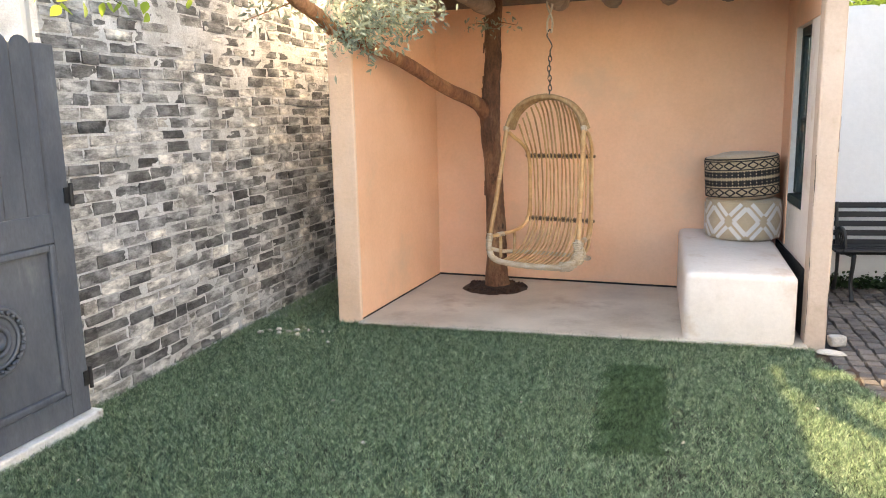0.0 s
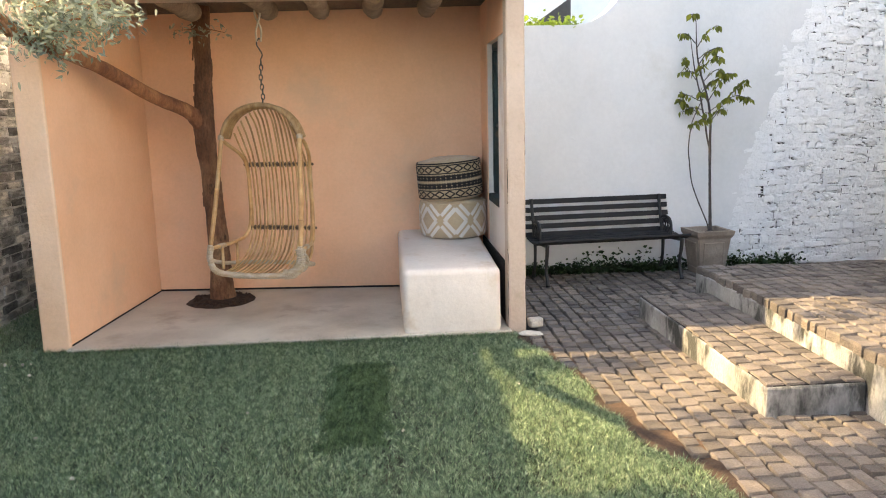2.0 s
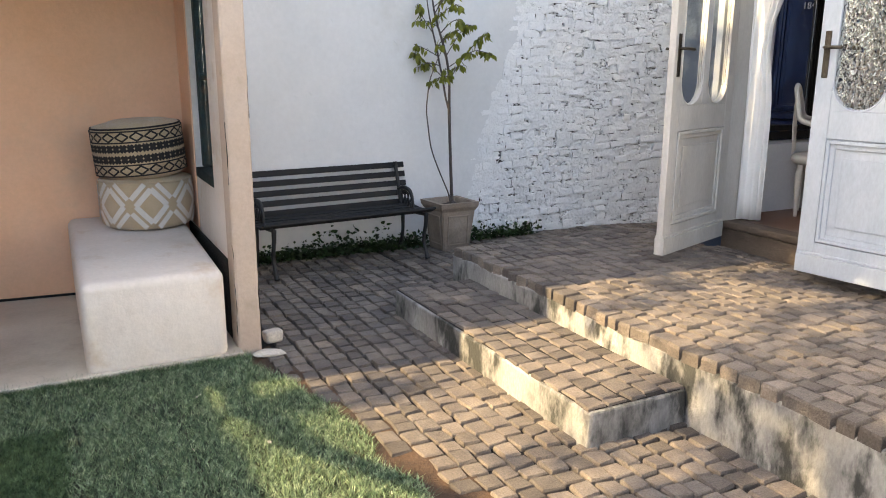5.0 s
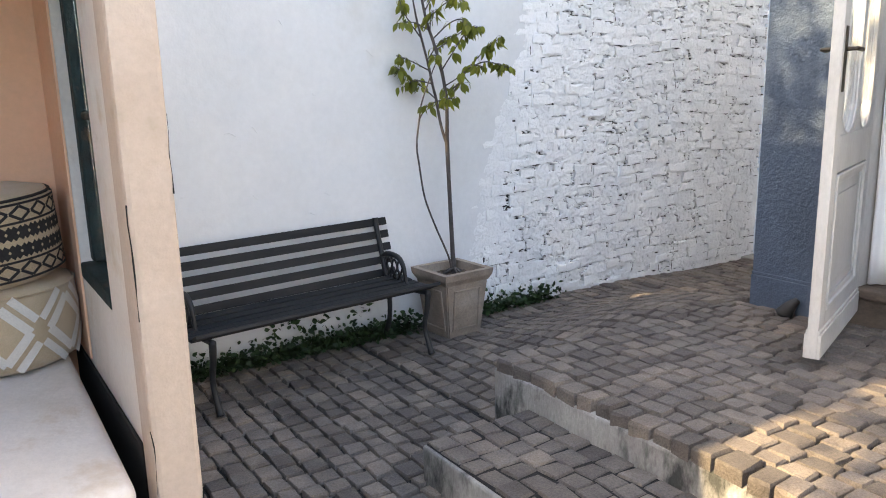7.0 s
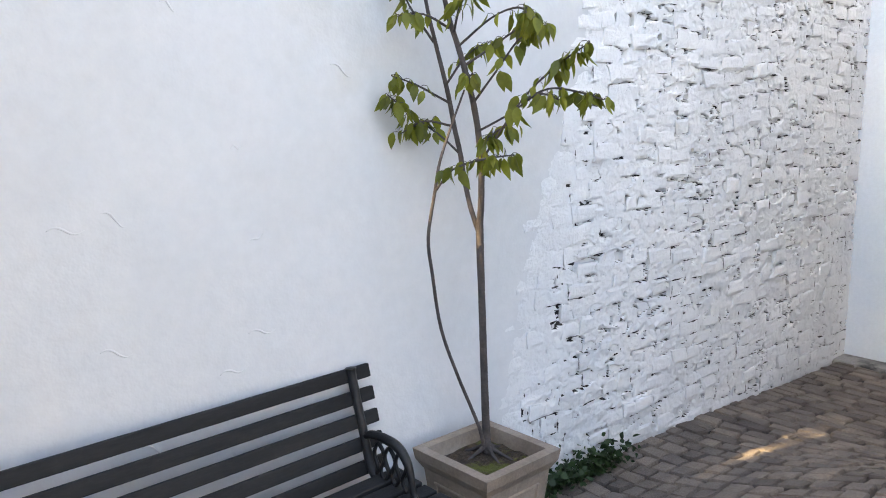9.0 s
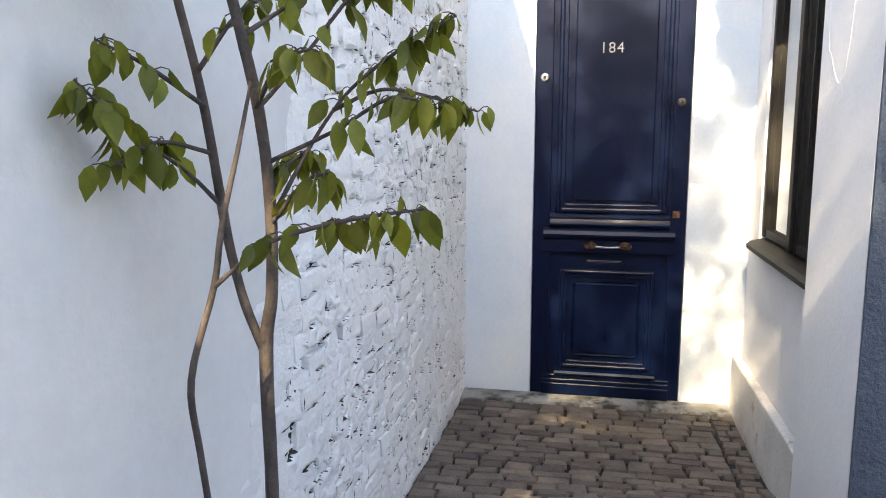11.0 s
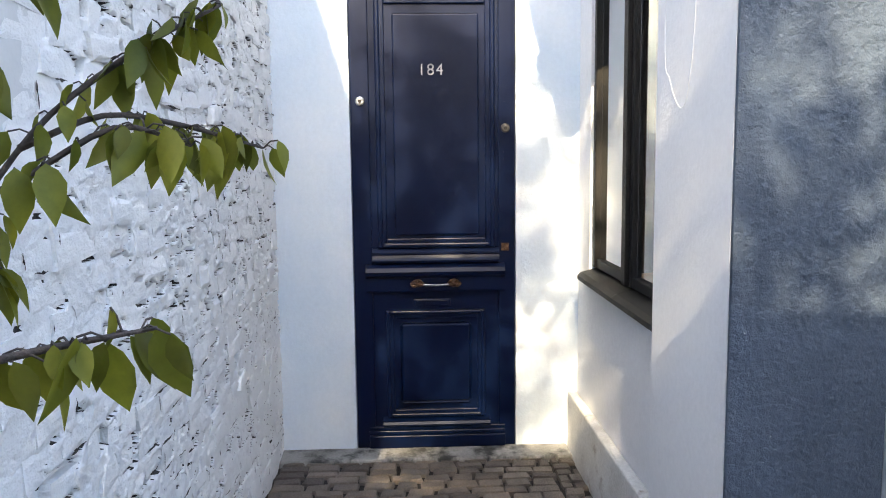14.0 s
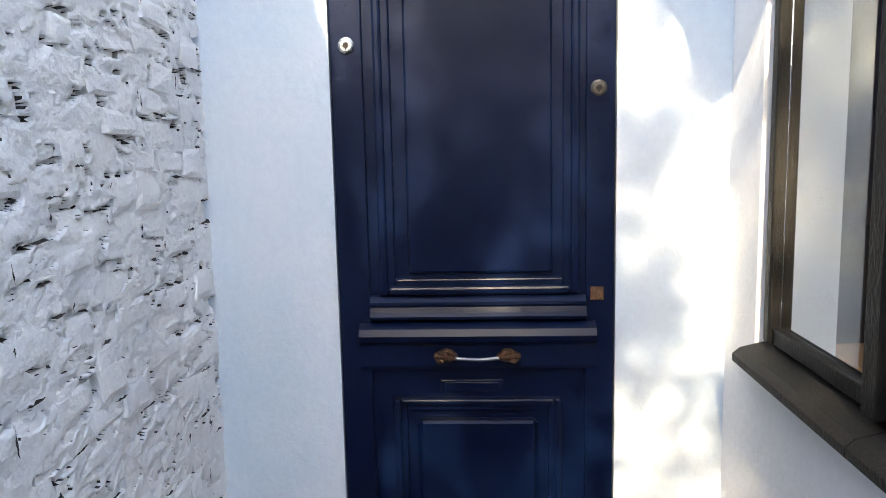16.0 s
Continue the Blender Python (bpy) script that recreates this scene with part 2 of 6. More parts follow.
M_WHITEWOOD = mat("worn_off_white_paint", [(0.42, 0.40, 0.365), (0.50, 0.48, 0.445), (0.56, 0.545, 0.515)], 0.5, 3, 60, 0.12, 0.3, stain=(0.40, 0.34, 0.27), stain_scale=9, stain_at=(0.70, 0.78), stretch=(1, 1, 0.4), bump_scale=25, depth=0.004)
# the off-white door paint again, bluish shade and sky sheen put into its colour
M_WHITEWOOD_SHADED = mat("off_white_paint_shaded", [(0.34, 0.385, 0.44), (0.41, 0.45, 0.50), (0.47, 0.50, 0.54)], 0.45, 3, 60, 0.12, 0.3, stretch=(1, 1, 0.4), bump_scale=25, depth=0.004)
M_GATE = mat("slate_grey_gate_paint", [(0.055, 0.064, 0.080), (0.080, 0.090, 0.108), (0.12, 0.13, 0.145)], 0.6, 4, 60, 0.2, 0.3, stain=(0.17, 0.178, 0.185), stain_scale=4, stain_at=(0.62, 0.78), stretch=(1, 1, 0.4), bump_scale=25, depth=0.004)
M_DARKWOOD = mat("weathered_dark_window_wood", [(0.006, 0.0055, 0.005), (0.012, 0.011, 0.010), (0.022, 0.020, 0.018)], 0.5, 5, 80, 0.35, 0.5, stretch=(1, 3, 0.6), spec=0.18, bump_scale=40, depth=0.005)
M_TEAL = mat("flaking_teal_paint", [(0.008, 0.020, 0.020), (0.014, 0.032, 0.031), (0.024, 0.022, 0.017)], 0.7, 8, 70, 0.3, 0.6, stain=(0.06, 0.042, 0.028), stain_scale=9, stain_at=(0.58, 0.66), bump_scale=40, depth=0.005)
M_RUSTWOOD = mat("pole_wood", [(0.20, 0.135, 0.09), (0.30, 0.215, 0.15), (0.38, 0.29, 0.21)], 0.85, 6, 70, 0.3, 0.6, bump_scale=30, depth=0.01)
M_CURTAIN = mat("white_cotton_curtain", [(0.72, 0.72, 0.72), (0.80, 0.80, 0.79)], 0.95, 4, 200, 0.08, 0.2, bump_scale=150, depth=0.003)
M_ROOMWALL = mat("warm_interior_plaster", [(0.50, 0.44, 0.36), (0.56, 0.50, 0.42)], 0.9, 2, 40, 0.08, 0.2)
M_FLOORWOOD = mat("dark_red_floor_boards", [(0.13, 0.065, 0.04), (0.19, 0.10, 0.065)], 0.45, 4, 70, 0.25, 0.3, stretch=(0.5, 4, 1))
M_ROOM_DARK = mat("dark_room_interior", [(0.020, 0.014, 0.010), (0.034, 0.024, 0.017), (0.05, 0.036, 0.026)], 0.5, 4, 70, 0.3, 0.3, stretch=(1, 4, 0.4))
M_SILLWOOD = mat("worn_brown_sill", [(0.075, 0.055, 0.042), (0.12, 0.09, 0.068), (0.17, 0.13, 0.10)], 0.7, 6, 80, 0.3, 0.4, stretch=(3, 0.5, 1))
M_OAK = mat("orange_oak_top", [(0.42, 0.23, 0.09), (0.54, 0.32, 0.14)], 0.4, 5, 60, 0.25, 0.2, stretch=(0.4, 5, 1))
M_STONE = mat("pale_loose_stone", [(0.50, 0.44, 0.36), (0.66, 0.60, 0.52)], 0.9, 12, 90, 0.3, 0.6, vary=0.2)
M_ROOFDARK = mat("dark_slate_roof", [(0.03, 0.035, 0.04), (0.06, 0.065, 0.07)], 0.6, 4, 60, 0.2, 0.4)
M_KERB = mat("dirty_white_kerb", [(0.52, 0.50, 0.47), (0.64, 0.63, 0.60), (0.70, 0.69, 0.66)], 0.85, 4, 60, 0.2, 0.5, stain=(0.30, 0.25, 0.20), stain_scale=6, stain_at=(0.58, 0.72), bump_scale=30, depth=0.008)


def glass(name, rough=0.0, tint=(0.95, 0.97, 0.97), ripple=0.0):
    m = bpy.data.materials.new(name)
    m.use_nodes = True
    n, l = m.node_tree.nodes, m.node_tree.links
    b = n["Principled BSDF"]
    b.inputs["Base Color"].default_value = (*tint, 1)
    b.inputs["Transmission Weight"].default_value, b.inputs["Roughness"].default_value, b.inputs["IOR"].default_value = 1.0, rough, 1.5
    if ripple:
        v = n.new("ShaderNodeTexVoronoi")
        v.inputs["Scale"].default_value = 38
        geo = n.new("ShaderNodeNewGeometry")
        l.new(geo.outputs["Position"], v.inputs["Vector"])
        bp = n.new("ShaderNodeBump")
        bp.inputs["Strength"].default_value, bp.inputs["Distance"].default_value = ripple, 0.02
        l.new(v.outputs["Distance"], bp.inputs["Height"])
        l.new(bp.outputs[0], b.inputs["Normal"])
    return m


M_GLASS = glass("clear_window_glass")
M_HAMMERED = glass("hammered_glass", 0.05, (0.93, 0.95, 0.94), 0.55)


# ---- builders ----
def mesh_ob(name, bm, material, parent=None, smooth=False):
    me = bpy.data.meshes.new(name)
    bm.normal_update()
    bm.to_mesh(me)
    bm.free()
    me.materials.append(material)
    if smooth:
        me.polygons.foreach_set("use_smooth", [True] * len(me.polygons))
    ob = new(name, me)
    ob.parent = parent
    return ob


def part(name, bm, material, parent, label="", smooth=False):
    ob = mesh_ob(name, bm, material, parent, smooth)
    return tagged(ob, label) if label else ob


def structure(name, bm, material, label, category, smooth=False):
    return tagged(mesh_ob(name, bm, material, None, smooth), label, category, kind="structure")


def thing(name, m, label, category, group="", kind=""):
    e = new(name)
    e.empty_display_size = 0.1
    e.matrix_world = m
    return tagged(e, label, category, group, kind)


def box(bm, x0, x1, y0, y1, z0, z1, bevel=0.0, seg=2, m=None):
    r = bmesh.ops.create_cube(bm, size=1.0)
    vs = r["verts"]
    bmesh.ops.transform(bm, verts=vs, matrix=Matrix.LocRotScale(((x0 + x1) / 2, (y0 + y1) / 2, (z0 + z1) / 2), None, (x1 - x0, y1 - y0, z1 - z0)))
    if bevel:
        es = list({e for v in vs for e in v.link_edges})
        r = bmesh.ops.bevel(bm, geom=es, offset=bevel, segments=seg, affect="EDGES", profile=0.5)
        vs = list({v for f in r["faces"] for v in f.verts})
    if m is not None:
        bmesh.ops.transform(bm, verts=vs, matrix=m)
    return bm


def boxes(*rows, bevel=0.0):
    bm = bmesh.new()
    for r in rows:
        box(bm, *r, bevel=bevel)
    return bm


def smooth_path(pts, n):
    """Points along a Catmull-Rom curve through pts; extra values ride along."""
    p = np.array([tuple(q) for q in pts], float)
    ext = np.vstack([2 * p[0] - p[1], p, 2 * p[-1] - p[-2]])
    out = []
    for i in range(len(p) - 1):
        a, b, c, d = ext[i:i + 4]
        for k in range(n):
            t = k / n
            out.append(0.5 * (2 * b + (c - a) * t + (2 * a - 5 * b + 4 * c - d) * t * t + (3 * b - a - 3 * c + d) * t ** 3))
    out.append(p[-1])
    return np.array(out)


def tube(bm, pts, r, sides=8, n=4, closed=False, wobble=0.0, rnd=None):
    """A round bar along a smooth path; r is one radius or one for each point."""
    rs = np.full(len(pts), r) if isinstance(r, (int, float)) else np.array(r, float)
    q = np.column_stack([np.array([tuple(p) for p in pts], float), rs])
    if closed:
        q = np.vstack([q, q[:1]])
    q = smooth_path(q, n) if n > 1 else q
    if closed:
        q = q[:-1]
    c, rs = q[:, :3], q[:, 3]
    up = Vector((0.13, 0.27, 0.95))
    rings = []
    for i in range(len(c)):
        a, b = c[i - 1 if (i or closed) else 0], c[(i + 1) % len(c) if (i + 1 < len(c) or closed) else i]
        d = Vector(b - a).normalized()
        u = (up - d * up.dot(d))
        if u.length < 1e-3:
            u = Vector((1, 0, 0)) - d * d.x
        u.normalize()
        up = u
        w = d.cross(u)
        ring = []
        for k in range(sides):
            an = 2 * math.pi * k / sides
            rr = rs[i] * (1 + (rnd.uniform(-wobble, wobble) if wobble else 0))
            ring.append(bm.verts.new(Vector(c[i]) + (u * math.cos(an) + w * math.sin(an)) * rr))
        rings.append(ring)
    m = len(rings)
    for i in range(m if closed else m - 1):
        for k in range(sides):
            bm.faces.new((rings[i][k], rings[i][(k + 1) % sides], rings[(i + 1) % m][(k + 1) % sides], rings[(i + 1) % m][k]))
    if not closed:
        bm.faces.new(rings[0][::-1])
        bm.faces.new(rings[-1])
    return bm


def lathe(bm, profile, sides=24, centre=(0, 0, 0)):
    rings = []
    for r, z in profile:
        rings.append([bm.verts.new((centre[0] + r * math.cos(2 * math.pi * k / sides), centre[1] + r * math.sin(2 * math.pi * k / sides), centre[2] + z)) for k in range(sides)])
    for a, b in zip(rings, rings[1:]):
        for k in range(sides):
            bm.faces.new((a[k], a[(k + 1) % sides], b[(k + 1) % sides], b[k]))
    bm.faces.new(rings[0][::-1])
    bm.faces.new(rings[-1])
    return bm


def prism(bm, outline, depth, m=None):
    """An outline (u, v) pushed out along w."""
    a = [bm.verts.new((u, 0, v)) for u, v in outline]
    b = [bm.verts.new((u, depth, v)) for u, v in outline]
    k = len(a)
    bm.faces.new(a)
    bm.faces.new(b[::-1])
    for i in range(k):
        bm.faces.new((a[i], b[i], b[(i + 1) % k], a[(i + 1) % k]))
    bmesh.ops.recalc_face_normals(bm, faces=bm.faces[:])
    if m is not None:
        bmesh.ops.transform(bm, verts=a + b, matrix=m)
    return bm


def raw_mesh(name, verts, faces, material):
    """A mesh from arrays: verts (n, 3), faces (m, k)."""
    me = bpy.data.meshes.new(name)
    verts, faces = np.asarray(verts, np.float32), np.asarray(faces, np.int32)
    me.vertices.add(len(verts))
    me.vertices.foreach_set("co", verts.ravel())
    k = faces.shape[1]
    me.loops.add(faces.size)
    me.loops.foreach_set("vertex_index", faces.ravel())
    me.polygons.add(len(faces))
    me.polygons.foreach_set("loop_start", np.arange(0, faces.size, k, dtype=np.int32))
    me.polygons.foreach_set("loop_total", np.full(len(faces), k, np.int32))
    me.update(calc_edges=True)
    me.materials.append(material)
    return me


def piece_shapes(count, rnd, edge=0.08, jitter=0.06, lumps=0.05, crown=0.0):
    """Worn unit blocks, 1 x 1 x 1, face at z = 1: verts and quads shared by all pieces of a kind."""
    out = []
    for _ in range(count):
        j = [(rnd.uniform(-jitter, jitter), rnd.uniform(-jitter, jitter)) for _ in range(4)]
        base = [(-0.5, -0.5), (0.5, -0.5), (0.5, 0.5), (-0.5, 0.5)]
        v = []
        for (x, y), (a, b) in zip(base, j):
            v.append((x + a, y + b, 0))
        for (x, y), (a, b) in zip(base, j):
            v.append((x + a, y + b, 0.80 + rnd.uniform(-lumps, lumps)))
        for (x, y), (a, b) in zip(base, j):
            s = 1 - 2 * edge * rnd.uniform(0.6, 1.5)
            v.append((x * s + a, y * s + b, 1 + rnd.uniform(-lumps, lumps)))
        v.append((rnd.uniform(-0.1, 0.1), rnd.uniform(-0.1, 0.1), 1 + crown + rnd.uniform(-lumps, lumps)))
        f = []
        for o in (0, 4):
            for k in range(4):
                f.append((o + k, o + (k + 1) % 4, o + 4 + (k + 1) % 4, o + 4 + k))
        f += [(8, 9, 12, 12), (9, 10, 12, 12), (10, 11, 12, 12), (11, 8, 12, 12)]
        out.append((np.array(v), f))
    return out


def lump_shapes(count, rnd, jitter=0.10, lumps=0.12):
    """Unit blocks with an uneven, pillowed face of nine cells."""
    out = []
    for _ in range(count):
        g = [-0.5, -0.30, 0.30, 0.5]
        c = [[rnd.uniform(-jitter, jitter) for _ in range(2)] for _ in range(4)]
        v = []
        for j in range(4):
            for i in range(4):
                x, y = g[i], g[j]
                a, b = x + 0.5, y + 0.5
                dx = (c[0][0] * (1 - a) + c[1][0] * a) * (1 - b) + (c[2][0] * (1 - a) + c[3][0] * a) * b
                dy = (c[0][1] * (1 - a) + c[1][1] * a) * (1 - b) + (c[2][1] * (1 - a) + c[3][1] * a) * b
                rim = i in (0, 3) or j in (0, 3)
                v.append((x + dx + rnd.uniform(-0.03, 0.03), y + dy + rnd.uniform(-0.03, 0.03), (0.92 if rim else 1.0) + rnd.uniform(-lumps, lumps) * (0.8 if rim else 0.7)))
        ring = [0, 1, 2, 3, 7, 11, 15, 14, 13, 12, 8, 4]
        v += [(v[k][0], v[k][1], 0.0) for k in ring]
        f = [(j * 4 + i, j * 4 + i + 1, j * 4 + i + 5, j * 4 + i + 4) for j in range(3) for i in range(3)]
        f += [(16 + k, 16 + (k + 1) % 12, ring[(k + 1) % 12], ring[k]) for k in range(12)]
        out.append((np.array(v), f))
    return out


def lay(name, shapes, places, material, parent, rest_label, category, near, most=280):
    """Pieces at their poses: those for which near() is least are objects of their own, the rest one mesh."""
    meshes = []
    for v, f in shapes:
        me = bpy.data.meshes.new(name)
        me.from_pydata([tuple(p) for p in v], [], [tuple(dict.fromkeys(q)) for q in f])
        me.materials.append(material)
        meshes.append(me)
    order = sorted(range(len(places)), key=lambda i: near(places[i].translation))
    for i in order[:most]:
        ob = new(name, meshes[i % len(meshes)])
        ob.matrix_world = places[i]
        ob.parent = parent
    vs, fs, base = [], [], 0
    for i in order[most:]:
        v, f = shapes[i % len(shapes)]
        m = np.array(places[i])
        vs.append(v @ m[:3, :3].T + m[:3, 3])
        fs += [tuple(dict.fromkeys(base + k for k in q)) for q in f]
        base += len(v)
    if vs:
        me = bpy.data.meshes.new(name + "_field")
        me.from_pydata(np.vstack(vs).tolist(), [], fs)
        me.materials.append(material)
        ob = new(name + "_field", me)
        ob.parent = parent
        tagged(ob, rest_label, kind="stuff")


def leaf_verts(length, width, fold=0.25, droop=0.3):
    """One pointed leaf, folded along its rib and bending towards its tip."""
    st = [(0.0, 0.0), (0.14, 0.30), (0.36, 0.47), (0.62, 0.38), (0.84, 0.16), (1.0, 0.0)]
    v, f = [], []
    for x, w in st:
        z = -droop * x * x
        v += [(x * length, 0, z * length), (x * length, w * width, (z + fold * w * 0.5) * length), (x * length, -w * width, (z + fold * w * 0.5) * length)]
    for k in range(5):
        a, b = 3 * k, 3 * k + 3
        f += [(a, b, b + 1, a + 1), (a, a + 2, b + 2, b)]
    return np.array(v), f


def leaves_mesh(name, mats, shape, material):
    v, f = shape
    f = [tuple(dict.fromkeys(q)) for q in f]
    vs, fs = [], []
    for i, m in enumerate(mats):
        a = np.array(m)
        vs.append(v @ a[:3, :3].T + a[:3, 3])
        fs += [tuple(i * len(v) + k for k in q) for q in f]
    me = bpy.data.meshes.new(name)
    me.from_pydata(np.vstack(vs).tolist(), [], fs)
    me.polygons.foreach_set("use_smooth", [True] * len(me.polygons))
    me.materials.append(material)
    return me


def aim(p, d, roll, s=1.0):
    """A pose at p with local x along d."""
    d = Vector(d).normalized()
    q = d.to_track_quat("X", "Z").to_matrix().to_4x4()
    return Matrix.Translation(p) @ q @ Matrix.Rotation(roll, 4, "X") @ Matrix.Diagonal((s, s, s, 1))


# ---- levels ----
def ease(t):
    t = min(1.0, max(0.0, t))
    return t * t * (3 - 2 * t)


EDGE, BACK, TOP, MID = 2.62, 5.84, 0.34, 0.17      # terrace edge (x), its back end (y), its height, the step's height


def level(x, y):
    """Height of the upper paving: a terrace that runs out towards the wall and into the passage."""
    z = TOP - 0.04 * ease((x - 2.8) / 1.6)
    if y > BACK:
        z *= ease((x - EDGE) / 1.5) * (1 - ease((y - BACK) / 1.35))
    return z * (1 - ease((x - 4.3) / 1.3)) - 0.05 * ease((x - 5.0) / 1.1)


# ---- ground and large structure ----
bm = bmesh.new()
box(bm, -60, 60, -60, 60, -0.6, -0.11)
structure("ground", bm, M_SOIL, "bare brown earth under the garden", "ground")

LAWN_EDGE = [(1.62, -3.0), (1.60, 1.2), (1.56, 2.5), (1.50, 3.1), (1.27, 3.9), (1.10, 4.85), (0.98, 5.2)]


def lawn_x(y):
    p = LAWN_EDGE
    for (x0, y0), (x1, y1) in zip(p, p[1:]):
        if y <= y1:
            return x0 + (x1 - x0) * (y - y0) / (y1 - y0)
    return p[-1][0]


def inside_lawn(x, y):
    if y > 5.3:
        return -2.98 < x < -2.33 and y < 7.2
    return -2.99 < x < lawn_x(y) + 0.05 - 0.15 * math.exp(-((y - 3.45) / 0.5) ** 2) + 0.08 * noise.noise((x * 4, y * 4, 0))


def sheet(name, x0, x1, y0, y1, step, zf, material):
    nx, ny = max(1, round((x1 - x0) / step)), max(1, round((y1 - y0) / step))
    v, f = [], []
    for j in range(ny + 1):
        for i in range(nx + 1):
            x, y = x0 + (x1 - x0) * i / nx, y0 + (y1 - y0) * j / ny
            v.append((x, y, zf(x, y)))
    for j in range(ny):
        for i in range(nx):
            a = j * (nx + 1) + i
            f.append((a, a + 1, a + nx + 2, a + nx + 1))
    return raw_mesh(name, v, f, material)


lawn = tagged(new("lawn", sheet("lawn", -3.0, 1.75, -4.0, 5.36, 0.06, lambda x, y: -0.005 + 0.012 * noise.noise((x * 2, y * 2, 3)) - (0.03 if x > lawn_x(y) - 0.05 else 0), M_TURF)), "short green lawn of laid sods, patchy and slightly worn", "lawn", kind="structure")
tagged(new("soil_strip", sheet("soil_strip", 0.75, 1.95, -4.0, 5.40, 0.03, lambda x, y: -0.012 + 0.022 * noise.noise((x * 7, y * 7, 1)) - (0.05 if x < lawn_x(y) - 0.2 or x > lawn_x(y) + 0.2 else 0), M_SOIL)), "narrow strip of bare brown soil between lawn and paving", "soil", kind="structure")

paving_low = tagged(new("pavement_lower", sheet("pavement_lower", 1.05, 2.66, -4.0, 7.42, 0.1, lambda x, y: -0.023 if x > lawn_x(y) else -0.05, M_JOINT)), "lower pavement of worn square clay setts with dirty joints", "pavement", kind="structure")
paving_high = tagged(new("pavement_terrace", sheet("pavement_terrace", EDGE + 0.02, 6.84, -4.0, 7.42, 0.07, lambda x, y: level(x, y) - 0.023, M_JOINT)), "raised terrace pavement of worn square clay setts running into the passage", "pavement", kind="structure")

# terrace face and step
bm = boxes((2.60, 2.80, -4.0, BACK, -0.05, TOP - 0.05), (2.6005, 4.1, BACK - 0.1, BACK + 0.002, -0.05, TOP - 0.053), bevel=0.012)
structure("terrace_face", bm, M_CONCRETE, "stained whitewashed concrete face of the terrace", "retaining wall")
step_low = structure("step", boxes((2.055, 2.598, 3.575, 5.605, -0.05, MID - 0.012), bevel=0.012), M_CONCRETE, "broad low concrete step topped with clay setts", "step")

structure("step_bed", boxes((2.068, 2.597, 3.590, 5.590, MID - 0.0115, MID - 0.007)), M_JOINT, "dark dirt bed between the setts of the step", "ground")

# white garden wall with its swept top
arc = [(-3.3, 2.41), (1.95, 2.41)] + [(1.95 + 0.55 * math.sin(a), 2.96 - 0.55 * math.cos(a)) for a in np.linspace(0.1, 1.5, 12)] + [(2.52, 3.1), (2.66, 3.7), (3.0, 4.15)]
arc += [(3.5 + 0.09 * k, 4.38 - 0.024 * k + 0.045 * noise.noise((k * 0.7, 0, 0))) for k in range(41)]
bm = prism(bmesh.new(), [(-3.3, -0.1)] + arc + [(7.1, -0.1)], 0.28)
bmesh.ops.translate(bm, verts=bm.verts, vec=(0, 7.40, 0))
wall_north = structure("wall_north", bm, M_LIME, "whitewashed garden wall, smooth plaster giving way to bare painted brick", "wall")

rnd = random.Random(91)
for _ in range(16):
    x, z, a, ln = rnd.uniform(1.5, 3.2), rnd.uniform(0.35, 1.95), rnd.uniform(-0.9, 0.9), rnd.uniform(0.03, 0.10)
    bm = bmesh.new()
    tube(bm, [(x + ln * (k / 5 - 0.5) * math.cos(a), 7.4005 + 0.0008 * rnd.random(), z + ln * (k / 5 - 0.5) * math.sin(a) + 0.010 * math.sin(k * 1.3 + a)) for k in range(6)], [0.0012, 0.0030, 0.0042, 0.0036, 0.0026, 0.0010], 6, 3)
    part("trowel_ridge", bm, M_LIME, wall_north, smooth=True)

# end wall with the street door
D0, D1, DTOP = 6.005, 6.945, 2.98
bm = boxes((6.80, 7.06, 5.36, D0, -0.15, 3.6), (6.80, 7.06, D1, 7.40, -0.15, 3.6), (6.80, 7.06, D0, D1, DTOP, 3.6))
structure("wall_east", bm, M_PALE, "pale blue-white plastered end wall around the street door", "wall")
structure("door_sill", boxes((6.62, 6.90, 5.70, 7.385, -0.16, -0.035), bevel=0.012), M_CONCRETE, "worn concrete sill under the street door", "sill")

# house: front with the glazed doors, pier, side wall with a window
H0, H1, HSILL, HTOP = 3.46, 5.30, 0.46, 2.95        # the double door's opening
bm = boxes((4.42, 4.72, H1, 5.64, -0.1, 3.45), (4.42, 4.72, H0, H1, HTOP, 3.45), (4.66, 4.72, H0, H1, -0.1, HSILL - 0.06))
structure("wall_house_front", bm, M_BLUEGREY, "rough blue-grey plastered house front", "wall")
# out of view, made white to bounce sunlight onto lawn and alcove
structure("wall_house_south", boxes((4.42, 4.72, -6.0, H0, -0.1, 3.45)), M_HOUSE, "unseen house front past the glazed doors, white to bounce light", "wall")
structure("plinth", boxes((4.392, 4.418, H1 + 0.02, 5.752, -0.1, 0.47), (4.398, 4.418, H1 + 0.02, 5.752, 0.47, 0.49), bevel=0.004), M_BLUEGREY, "blue-grey plinth board along the house front", "plinth")
structure("facade_skin", boxes((4.404, 4.418, H1 + 0.011, 5.7497, 0.49, 3.45)), M_BLUEGREY, "rough blue-grey plaster skin of the corner pier", "plaster")
W0, W1, WZ0, WZ1 = 5.09, 6.52, 1.04, 2.86
bm = boxes((4.424, 5.07, 5.645, 5.75, -0.1, 3.45))
structure("wall_pier", bm, M_HOUSE, "white plastered corner pier beside the passage", "wall")
